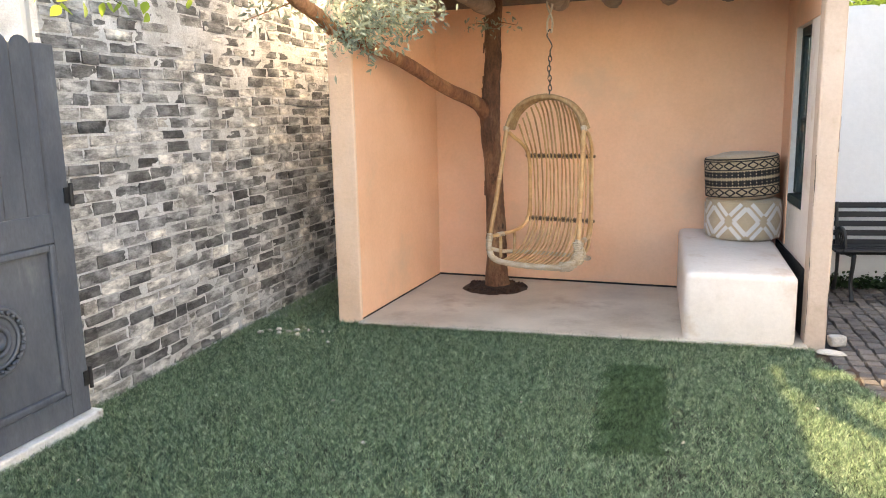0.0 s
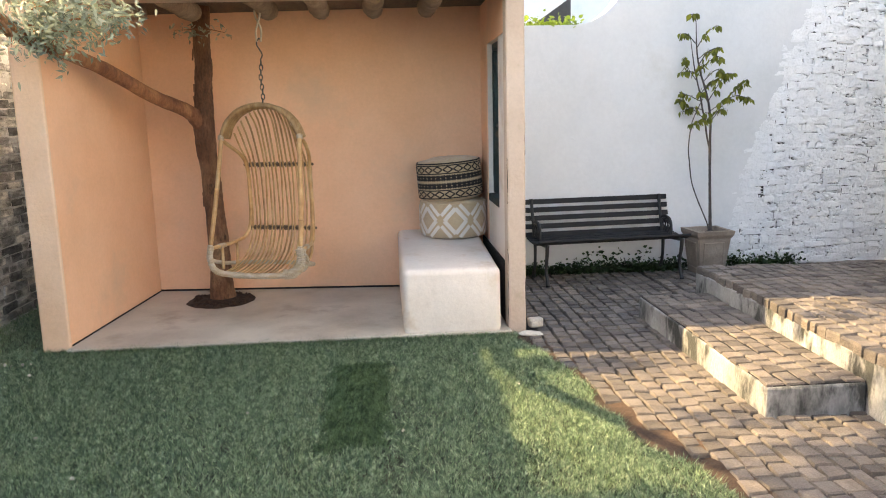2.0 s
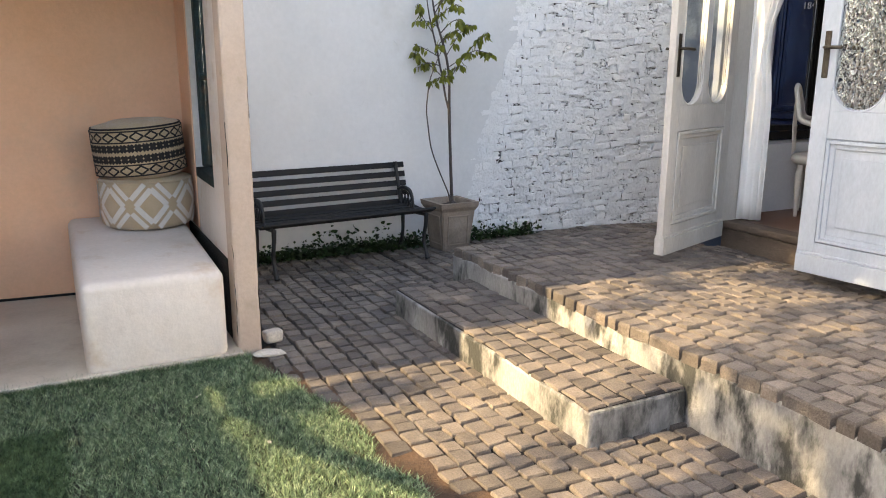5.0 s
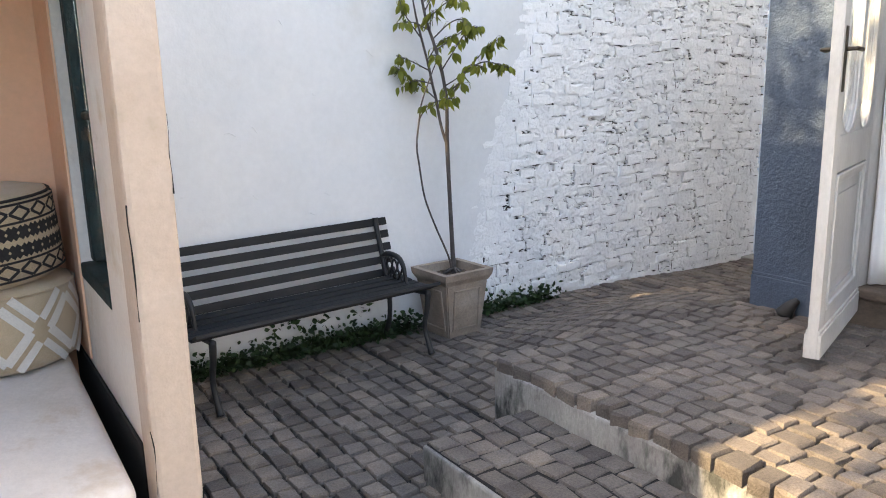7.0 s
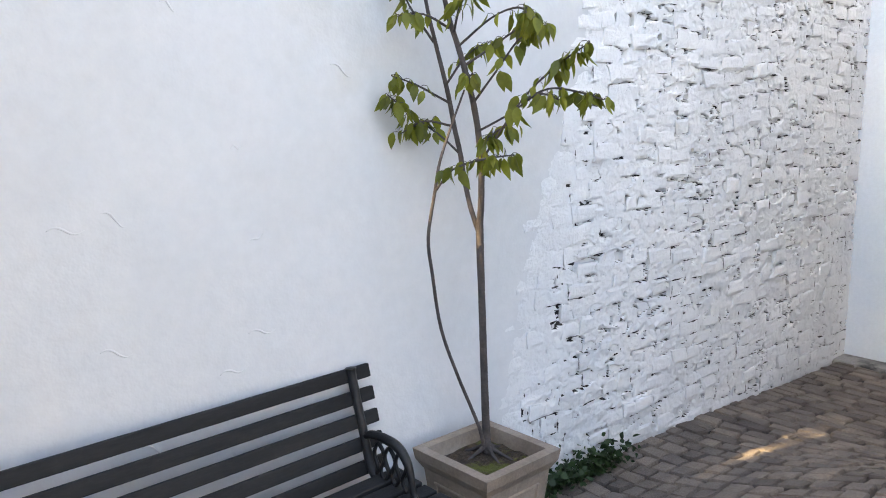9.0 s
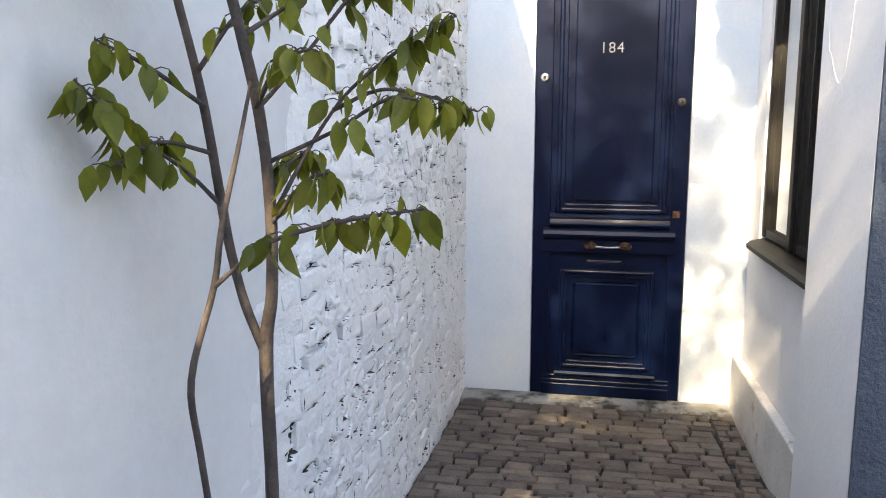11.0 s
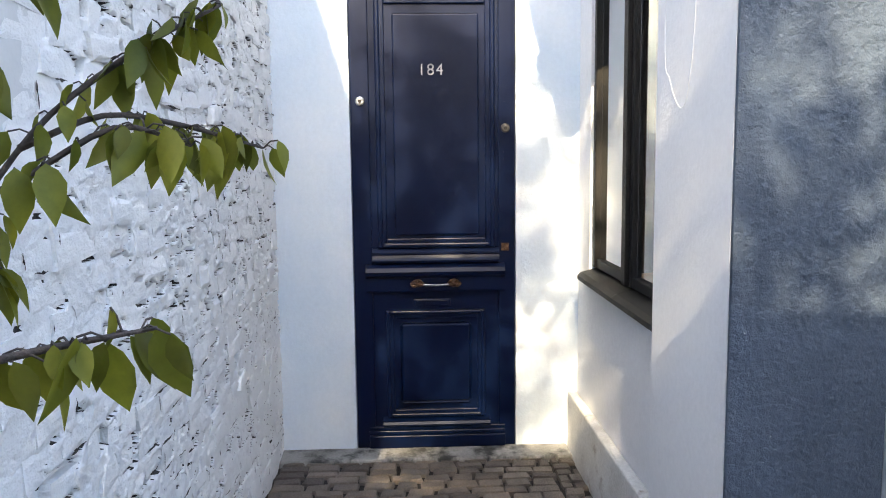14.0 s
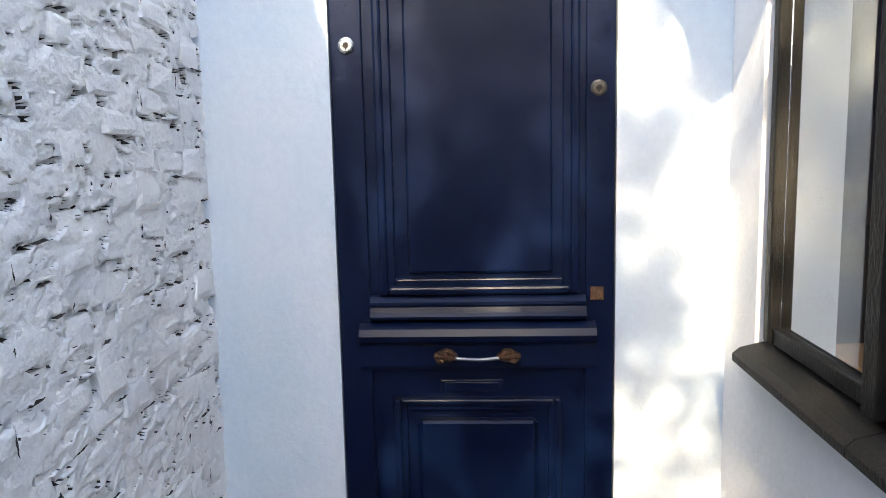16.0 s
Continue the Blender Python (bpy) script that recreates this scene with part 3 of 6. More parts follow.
bm = boxes((4.725, W0, 5.40, 5.64, -0.1, 3.45), (W1, 6.795, 5.40, 5.64, -0.1, 3.45), (W0, W1, 5.40, 5.64, -0.1, WZ0 - 0.05), (W0, W1, 5.40, 5.64, WZ1, 3.45))
structure("wall_house_side", bm, M_HOUSE, "white plastered side wall of the house along the passage", "wall")
structure("passage_kerb", boxes((5.08, 6.795, 5.643, 5.70, -0.1, 0.29), bevel=0.012), M_KERB, "low chipped whitewashed kerb along the side wall", "kerb")
structure("house_door_sill", boxes((4.585, 4.72, H0, H1, HSILL - 0.055, HSILL), (4.60, 4.655, H0, H1, -0.1, HSILL - 0.056), bevel=0.012), M_SILLWOOD, "worn brown timber sill of the glazed house doors", "sill")
structure("threshold_bed", boxes((4.401, 4.599, H0, H1, -0.1, level(4.5, 4.4) - 0.045)), M_JOINT, "dirt bed of the setts in the doorway", "ground")

# added above the view; its outline is shaped for the shadow beside the street door
bm = prism(bmesh.new(), [(5.642, 3.02), (5.80, 2.94), (5.92, 2.87), (5.97, 2.93), (6.02, 3.12), (6.09, 3.20), (6.06, 3.28), (6.13, 3.50), (6.17, 3.72), (6.08, 4.0), (5.92, 4.12), (5.642, 4.12)], 0.16, pose(5.42, 0, 0, 0, 0, 90))
structure("gable_scroll", bm, M_HOUSE, "unseen scroll above the passage, added to cast a hooked shadow", "gable")

# room behind the glazed doors
structure("floor_room", boxes((4.72, 8.4, 1.2, 5.40, 0.36, HSILL - 0.004)), M_FLOORWOOD, "dark red polished board floor inside the house", "floor")
structure("ceiling_room", boxes((4.72, 8.4, 1.2, 5.40, 3.3, 3.4)), M_HOUSE, "white plaster ceiling inside the house", "ceiling")
structure("wall_room", boxes((4.72, 8.6, 1.0, 1.2, 0.3, 3.4), (6.80, 8.6, 5.40, 5.60, 0.3, 3.4)), M_ROOMWALL, "warm beige plastered room walls", "wall")
# the unlit look of the room is put into this wall's dark colour
structure("wall_room_east", boxes((8.4, 8.6, 1.2, 5.40, 0.3, 3.4)), M_ROOM_DARK, "room wall coloured dark so the window looks into shade", "wall")
structure("roof_house", boxes((4.36, 9.0, -6.2, 5.78, 3.455, 3.57)), M_ROOFDARK, "dark flat roof edge of the house", "roof")

# alcove
AT = 3.60
bm = prism(bmesh.new(), [(-2.31, 5.362), (-2.155, 5.362), (-2.012, 7.10), (-2.012, 7.38), (-2.31, 7.38)], AT + 0.1)
bmesh.ops.transform(bm, verts=bm.verts, matrix=Matrix(((1, 0, 0, 0), (0, 0, 1, 0), (0, 1, 0, -0.1), (0, 0, 0, 1))))
bmesh.ops.recalc_face_normals(bm, faces=bm.faces[:])
structure("wall_alcove_west", bm, M_PEACH, "peach plastered side wall of the garden alcove", "wall")
# added out of view: pale skin that keeps peach bounce off the brick wall
structure("wall_alcove_outer", boxes((-2.335, -2.3115, 5.362, 7.38, -0.1, AT)), M_BLOCK, "unseen pale skin on the alcove's outer side, added against orange bounce", "wall")
bm = bmesh.new()
box(bm, -1.58, 1.60, 0, 0.16, -0.1, AT, m=pose(-0.56, 6.955, 0, 0, 0, -5.2))
structure("wall_alcove_back", bm, M_PEACH, "peach plastered back wall of the garden alcove", "wall")
AW0, AW1 = 5.84, 6.42
bm = boxes((1.0, 1.116, 5.38, AW0, -0.1, AT), (1.0, 1.116, AW1, 7.38, -0.1, AT), (1.0, 1.116, AW0, AW1, -0.1, 0.86), (1.0, 1.116, AW0, AW1, 2.16, AT))
structure("wall_alcove_east", bm, M_BLOCK, "pale pinkish plastered side wall with a small window opening", "wall")
structure("wall_alcove_inner", boxes((0.990, 0.9985, AW1 + 0.002, 6.90, 0.52, 2.515), (0.990, 0.9985, 5.502, AW1 + 0.001, 2.162, 2.515)), M_PEACH, "peach plaster on the inner face around the small window", "wall")
# near-black strip: the shade of the gap beside the bench, put into colour
structure("damp_strip", boxes((0.985, 0.998, 5.505, 6.80, 0.034, 0.50), bevel=0.003), M_JOINT, "dark strip painting the gap's shade behind the plaster bench", "wall")
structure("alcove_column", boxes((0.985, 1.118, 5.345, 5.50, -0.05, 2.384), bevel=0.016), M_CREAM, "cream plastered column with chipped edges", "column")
rnd = random.Random(77)
for cx, cy, z0, z1 in ((0.987, 5.347, 0.10, 0.62), (0.987, 5.347, 0.95, 1.28), (1.116, 5.347, 0.05, 0.40), (1.116, 5.347, 1.30, 1.52)):
    bm = bmesh.new()
    n = int((z1 - z0) / 0.05)
    tube(bm, [(cx + rnd.gauss(0, 0.002), cy + 0.001, z0 + (z1 - z0) * k / n) for k in range(n + 1)], [0.0006 + 0.0024 * rnd.random() ** 2 for k in range(n + 1)], 5, 2)
    part("crack", bm, M_JOINT, bpy.data.objects["alcove_column"], "dark crack in the plaster")
structure("alcove_jamb", boxes((-2.34, -2.145, 5.325, 5.36, -0.05, 2.384), bevel=0.012), M_PEACHEND, "cream plastered front end of the alcove wall", "jamb")
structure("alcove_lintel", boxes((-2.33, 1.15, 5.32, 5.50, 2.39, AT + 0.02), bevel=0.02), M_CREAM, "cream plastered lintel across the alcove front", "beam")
structure("ceiling_alcove", boxes((-2.16, 1.0, 5.50, 7.2, 2.52, 2.62)), M_SILLWOOD, "dark boarded alcove ceiling", "ceiling")
bm = bmesh.new()
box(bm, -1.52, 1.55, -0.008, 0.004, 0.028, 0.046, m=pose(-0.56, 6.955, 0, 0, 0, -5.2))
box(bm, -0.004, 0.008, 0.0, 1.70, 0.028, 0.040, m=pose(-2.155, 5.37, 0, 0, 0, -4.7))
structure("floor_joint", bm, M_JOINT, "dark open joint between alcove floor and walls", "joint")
structure("floor_alcove", boxes((-2.16, 1.0, 5.27, 7.2, -0.1, 0.03), bevel=0.008), M_SLAB, "smooth pale cement floor of the alcove", "floor")

# grey brick wall core; unseen walls block the sun and close the garden behind the camera
structure("wall_west", boxes((-3.25, -3.0095, 3.30, 7.60, -0.1, 2.68)), M_MORTAR, "old grey brick garden wall in crumbling lime mortar", "wall")
wall_west = bpy.data.objects["wall_west"]
structure("wall_west_south", boxes((-3.25, -3.0, -6.0, 2.20, -0.1, 2.68)), M_MORTAR, "unseen plain wall past the gate, added to block the sun", "wall")
structure("wall_south", boxes((-3.25, 4.72, -6.3, -6.0, -0.1, 2.6)), M_LIME, "plain whitewashed garden wall", "wall")


# ---- alcove things ----
def viga(x):
    bm = bmesh.new()
    tube(bm, [(0, -0.05, 0.0), (0.01, 0.3, 0.004), (-0.008, 0.62, 0.0), (0, 0.80, 0.0), (0.0, 0.85, 0.012), (0, 0.87, 0.03)], [0.075, 0.078, 0.076, 0.074, 0.058, 0.025], 12, 4, wobble=0.06, rnd=random.Random(int(x * 100)))
    ob = mesh_ob("roof_pole", bm, M_RUSTWOOD, None, True)
    ob.location = (x, 5.53, 2.44)
    return tagged(ob, "rounded timber roof pole under the alcove ceiling", "roof pole", "alcove roof poles")


for px in (-1.78, -1.36, -0.76, -0.35, 0.07, 0.50):
    viga(px)

bm = bmesh.new()
box(bm, 0.21, 0.925, 5.29, 6.86, 0.0, 0.505, 0.05, 4)
for v in bm.verts:
    v.co.z += 0.045 * max(0.0, v.co.y - 5.4) * (v.co.z > 0.3)
    v.co += Vector((noise.noise(v.co * 3) * 0.008, noise.noise(v.co * 3 + Vector((5, 0, 0))) * 0.008, 0.006 * noise.noise(v.co * 2)))
tagged(mesh_ob("plaster_bench", bm, M_BLOCK, None, True), "solid whitewashed plaster bench block with rounded edges", "bench")


def pouf(z, height, r, label, draw, lean):
    t = thing("pouf", pose(0.695 - 0.012 * (z > 0.7), 6.565, z, 0, lean, 12), label, "pouf", "poufs on the plaster bench")
    bm = bmesh.new()
    prof = [(0.02, 0.0), (r * 0.86, 0.0), (r * 0.97, height * 0.07), (r, height * 0.25), (r * 1.005, height * 0.6), (r * 0.985, height * 0.90), (r * 0.94, height * 0.975), (r * 0.72, height * 1.035), (r * 0.3, height * 1.07), (0.02, height * 1.075)]
    lathe(bm, prof, 64)
    for v in bm.verts:
        if v.co.z > height * 0.92:
            v.co.z += 0.012 * noise.noise(v.co * 9 + Vector((z, 0, 0)))
    part("cover", bm, M_JUTE, t, smooth=True)
    draw(t, r, height)
    bm = bmesh.new()
    tube(bm, [(r * 0.975 * math.cos(a), r * 0.975 * math.sin(a), height * 0.955) for a in np.linspace(0, 2 * math.pi, 33)[:-1]], 0.006, 5, 1, True)
    part("piping", bm, M_JUTE_DARK if z > 0.7 else M_JUTE, t)
    return t


def curved_patch(bm, outline, r, mid_a, mid_z):
    """A flat patch (arc length, height) wrapped on a drum."""
    vs = []
    for s, h in outline:
        a = mid_a + s / r
        vs.append(bm.verts.new((r * math.cos(a), r * math.sin(a), mid_z + h)))
    bm.faces.new(vs)


def wrap_line(bm, p, q, r, w):
    (s0, h0), (s1, h1) = p, q
    d = Vector((s1 - s0, h1 - h0)).normalized() * w / 2
    n = max(1, int(abs(s1 - s0) / 0.02))
    for k in range(n):
        a, b = k / n, (k + 1) / n
        pa, pb = (s0 + (s1 - s0) * a, h0 + (h1 - h0) * a), (s0 + (s1 - s0) * b, h0 + (h1 - h0) * b)
        curved_patch(bm, [(pa[0] - d.y, pa[1] + d.x), (pa[0] + d.y, pa[1] - d.x), (pb[0] + d.y, pb[1] - d.x), (pb[0] - d.y, pb[1] + d.x)], r, 0, 0)


def black_bands(t, r, h):
    rr = r * 1.012
    n = 20
    c = 2 * math.pi * rr / n
    for z in (0.09, 0.91, 0.29, 0.71):
        bm = bmesh.new()
        wrap_line(bm, (0, z * h), (2 * math.pi * rr, z * h), rr, 0.009)
        part("stripe", bm, M_JUTE_DARK, t, "black woven stripe")
    for zc in (0.19, 0.81):
        bm = bmesh.new()
        for i in range(n):
            for sx, sz in ((1, 1), (1, -1), (-1, 1), (-1, -1)):
                wrap_line(bm, (i * c + sx * c * 0.46, zc * h), (i * c, zc * h + sz * h * 0.078), rr, 0.011)
        part("diamond_band", bm, M_JUTE_DARK, t, "row of black diamond outlines")
    for zc in (0.40, 0.60):
        bm = bmesh.new()
        for i in range(2 * n):
            s = i * c / 2
            wrap_line(bm, (s - c * 0.2, (zc - 0.06) * h), (s + c * 0.2, (zc + 0.06) * h), rr, 0.024)
            wrap_line(bm, (s - c * 0.2, (zc + 0.06) * h), (s + c * 0.2, (zc - 0.06) * h), rr, 0.024)
        part("zigzag_band", bm, M_JUTE_DARK, t, "row of black crossed stitches")


def white_diamonds(t, r, h):
    rr = r * 1.012
    n = 7
    c = 2 * math.pi * rr / n
    for i in range(n):
        bm = bmesh.new()
        s = i * c
        for sx, sz in ((1, 1), (1, -1), (-1, 1), (-1, -1)):
            wrap_line(bm, (s + sx * c * 0.36, h * 0.5), (s, h * 0.5 + sz * h * 0.34), rr, 0.034)
        part("diamond", bm, M_JUTE_WHITE, t, "large cream woven diamond")
    for i in range(n):
        s = (i + 0.5) * c
        for sz in (1, -1):
            bm = bmesh.new()
            for sx in (1, -1):
                wrap_line(bm, (s + sx * c * 0.36, h * (0.5 + sz * 0.44)), (s + sx * 0.01, h * (0.5 + sz * 0.14)), rr, 0.030)
            part("chevron", bm, M_JUTE_WHITE, t, "cream woven chevron")


pouf(0.553, 0.315, 0.292, "round jute pouf with large cream diamonds, on the plaster bench", white_diamonds, 0.0)
pouf(0.880, 0.335, 0.278, "round jute pouf with black diamond bands, stacked askew on another pouf", black_bands, -4.0)

# small window in the alcove's side wall
t = thing("window_alcove", pose(1.086, 0, 0), "narrow teal window frame with flaking paint", "window", kind="structure")
for nm, r in (("window_frame", (-0.05, 0.03, AW0, AW0 + 0.07, 0.93, 2.10)), ("window_frame", (-0.05, 0.03, AW1 - 0.07, AW1, 0.93, 2.10)), ("window_frame", (-0.05, 0.03, AW0, AW1, 2.10, 2.16)), ("window_sill", (-0.09, 0.05, AW0, AW1, 0.862, 0.925)), ("glazing_bar", (-0.035, 0.02, AW0 + 0.071, AW1 - 0.071, 1.48, 1.51))):
    part(nm, boxes(r, bevel=0.008), M_TEAL, t)
pn = part("pane", boxes((-0.012, -0.008, AW0 + 0.07, AW1 - 0.07, 0.926, 2.099)), M_GLASS, t)
pn.visible_shadow = False


# ---- hanging chair ----
def coil(bm, a, b, r, turns, wire):
    """Cane wound round a rail from a to b."""
    a, b = Vector(a), Vector(b)
    d = (b - a).normalized()
    u = d.cross(Vector((0.3, 0.8, 0.1))).normalized()
    w = d.cross(u)
    n = turns * 8
    tube(bm, [a.lerp(b, k / n) + (u * math.cos(2 * math.pi * k / 8) + w * math.sin(2 * math.pi * k / 8)) * r for k in range(n + 1)], wire, 5, 1)


def hanging_chair():
    t = thing("hanging_chair", pose(-0.83, 5.93, 0.0, 0, 0, -17), "honey rattan hanging egg chair on a chain under the alcove roof", "hanging chair")
    rnd = random.Random(5)
    for s in (-1, 1):
        bm = bmesh.new()
        tube(bm, [(s * 0.325, 0.0, 1.46), (s * 0.335, -0.045, 1.24), (s * 0.355, -0.12, 0.92), (s * 0.372, -0.205, 0.62)], 0.0175, 12, 5)
        post = part("front_post", bm, M_CANE, t, smooth=True)
        for c in ((s * 0.333, -0.035, 1.28), (s * 0.345, -0.085, 1.07), (s * 0.36, -0.145, 0.84)):
            bm = bmesh.new()
            tube(bm, [Vector(c) - Vector((0, 0, 0.004)), Vector(c) + Vector((0, 0, 0.004))], 0.0192, 12, 1)
            part("node", bm, M_CANE, post, "raised cane node")
        bm = bmesh.new()
        tube(bm, [(s * 0.328, 0.0, 1.45), (s * 0.325, 0.10, 1.40), (s * 0.290, 0.24, 1.31), (s * 0.272, 0.295, 1.20), (s * 0.270, 0.305, 1.0), (s * 0.274, 0.30, 0.78), (s * 0.29, 0.25, 0.67), (s * 0.325, 0.14, 0.625), (s * 0.35, 0.0, 0.62), (s * 0.372, -0.19, 0.62)], 0.0150, 10, 5)
        part("arm_rail", bm, M_CANE, t, smooth=True)
        for p0, p1, p2 in (((s * 0.355, -0.06, 0.62), (s * 0.352, -0.06, 0.54), (s * 0.325, -0.11, 0.445)), ((s * 0.325, 0.13, 0.625), (s * 0.32, 0.12, 0.54), (s * 0.29, 0.05, 0.445))):
            bm = bmesh.new()
            tube(bm, [p0, p1, p2], 0.0125, 8, 5)
            part("strut", bm, M_CANE, t, smooth=True)
        for p, q, r in (((s * 0.325, 0, 1.475), (s * 0.326, -0.004, 1.44), 0.021), ((s * 0.371, -0.197, 0.645), (s * 0.372, -0.206, 0.605), 0.022), ((s * 0.36, -0.10, 0.62), (s * 0.35, -0.02, 0.62), 0.017)):
            bm = bmesh.new()
            coil(bm, p, q, r, 4, 0.0045)
            part("binding", bm, M_WRAP, t, "pale cane binding")
    hoop = [(-0.325, 0.0, 1.46), (-0.27, 0.0, 1.575), (-0.16, 0.005, 1.665), (0.0, 0.01, 1.70), (0.16, 0.005, 1.665), (0.27, 0.0, 1.575), (0.325, 0.0, 1.46)]
    bm = bmesh.new()
    for off in (0.0, 0.032, 0.064, 0.096):
        tube(bm, [(x * (1 - off * 0.2), y + off, z - off * 0.10) for x, y, z in hoop], 0.019, 10, 6)
    arch = part("top_hoop", bm, M_HOOP, t, "thick cane-wrapped top arch", True)
    bm = bmesh.new()
    path = smooth_path(hoop, 12)
    for k in range(len(path)):
        x, y, z = path[k]
        nx, nz = x / 0.42, (z - 1.36) / 0.42
        tube(bm, [(x + nx * 0.0215, y - 0.006, z + nz * 0.0215), (x * 0.985, y + 0.048, z - 0.005 + nz * 0.0225), (x * 0.975, y + 0.10, z - 0.012 + nz * 0.018)], 0.0042, 5, 2)
    tagged(part("winding", bm, M_HOOP, arch), "split cane wound over the arch", kind="stuff")
    base = [(0.372, -0.205, 0.62), (0.375, -0.215, 0.54), (0.325, -0.225, 0.452), (0.15, -0.235, 0.425), (-0.15, -0.235, 0.425), (-0.325, -0.225, 0.452), (-0.375, -0.215, 0.54), (-0.372, -0.205, 0.62)]
    bm = bmesh.new()
    tube(bm, base, 0.0225, 10, 6)
    rail = part("front_rail", bm, M_WRAP, t, "cane-wrapped lower front rail", True)
    bm = bmesh.new()
    path = smooth_path(base, 9)
    for a, b in zip(path, path[1:]):
        if rnd.random() < 0.75:
            coil(bm, a, b, 0.0225, 1, 0.0040)
    tagged(part("winding", bm, M_WRAP, rail), "grey split cane wound round the rail", kind="stuff")
    bm = bmesh.new()
    tube(bm, [(0.375, -0.21, 0.53), (0.36, -0.02, 0.475), (0.32, 0.14, 0.45), (0.17, 0.22, 0.44), (-0.17, 0.22, 0.44), (-0.32, 0.14, 0.45), (-0.36, -0.02, 0.475), (-0.375, -0.21, 0.53)], 0.016, 10, 5)
    part("seat_rail", bm, M_WRAP, t, "cane-wrapped seat rail", True)
    for i in range(16):
        u = -1 + 2 * i / 15
        x = u * 0.262 + rnd.uniform(-0.004, 0.004)
        zt = 1.69 - 0.20 * u * u
        w = rnd.uniform(-0.007, 0.007)
        bm = bmesh.new()
        tube(bm, [(x * 1.0, 0.09, zt), (x + w, 0.19, zt - 0.13), (x * 0.99 + w, 0.285, 1.23), (x * 0.99, 0.305, 1.0), (x * 0.98 - w, 0.29, 0.72), (x * 1.0, 0.18, 0.53), (x * 1.04, -0.02, 0.452), (x * 1.06, -0.225, 0.43)], 0.0076, 6, 5)
        part("cane", bm, M_CANE, t, smooth=True)
    for z, y in ((1.23, 0.305), (0.715, 0.305)):
        bm = bmesh.new()
        tube(bm, [(-0.30, y - 0.01, z), (-0.15, y + 0.006, z), (0.15, y + 0.006, z), (0.30, y - 0.01, z)], 0.0115, 8, 4)
        cb = part("cross_bar", bm, M_CANE_DARK, t, "dark bound cross bar")
        bm = bmesh.new()
        for i in range(31):
            x = (-1 + 2 * i / 30) * 0.265
            k = rnd.uniform(0.9, 1.25)
            tube(bm, [(x + 0.008 * math.cos(a), y - 0.002 + 0.019 * k * math.sin(a), z + 0.017 * k * math.cos(a)) for a in np.linspace(0, 2 * math.pi, 7)[:-1]], 0.0042, 5, 1, True)
        part("lashing", bm, M_CANE_DARK, cb)
    for s in (1,):
        bm = bmesh.new()
        path = smooth_path([(0.372, -0.205, 0.63), (0.375, -0.21, 0.54), (0.325, -0.222, 0.455), (0.24, -0.228, 0.437)], 6)
        for k, c in enumerate(path[:-1]):
            coil(bm, c, path[k + 1], rnd.uniform(0.026, 0.036), 1, 0.0075)
        for k in range(9):
            c = Vector(path[rnd.randrange(4, 16)])
            d = Vector((rnd.uniform(-1, 1), rnd.uniform(-1, 0.4), rnd.uniform(-1, 0.5))) * 0.045
            tube(bm, [c, c + d * 0.6, c + d + Vector((0.01, 0, -0.012))], [0.004, 0.0035, 0.002], 5, 2)
        tagged(part("corner_binding", bm, M_WRAP, t), "frayed cane binding at the corner", kind="stuff")
    bm = bmesh.new()
    tube(bm, [(0.37, -0.17, 0.60), (0.375, -0.10, 0.53), (0.345, -0.09, 0.455), (0.28, -0.13, 0.44)], 0.017, 8, 5)
    part("corner_brace", bm, M_WRAP, t, "cane-wrapped corner brace", True)
    return t


hanging_chair()
t = thing("hanging_chain", pose(-0.79, 5.93, 0), "galvanised chain with a hook and rope loop holding the chair", "chain")
for i in range(9):
    bm = bmesh.new()
    w = 0.013
    z = 1.725 + i * 0.036
    lp = [(w * math.cos(a), 0.0, 0.024 * math.sin(a)) for a in np.linspace(0, 2 * math.pi, 11)[:-1]]
    tube(bm, [(x, y, zz) if i % 2 else (y, x, zz) for x, y, zz in lp], 0.0042, 6, 1, True)
    bmesh.ops.translate(bm, verts=bm.verts, vec=(0.004 * math.sin(i), 0, z))
    part("link", bm, M_CHAIN, t, smooth=True)
bm = bmesh.new()
tube(bm, [(0, 0, 2.03), (0.018, 0, 2.07), (0.0, 0, 2.11), (-0.02, 0, 2.15), (0.0, 0, 2.19), (0.015, 0, 2.165)], 0.005, 7, 5)
part("hook", bm, M_CHAIN, t, smooth=True)
bm = bmesh.new()
tube(bm, [(-0.015, 0, 2.165), (-0.02, 0.01, 2.24), (0.0, 0.0, 2.30), (0.02, -0.01, 2.37), (0.0, 0, 2.46)], 0.008, 7, 5)
tube(bm, [(0.012, 0, 2.165), (0.022, -0.01, 2.24), (0.004, 0.006, 2.30), (-0.022, 0.01, 2.37), (0.0, 0, 2.46)], 0.008, 7, 5)
part("rope", bm, M_ROPE, t, "pale twisted rope", True)


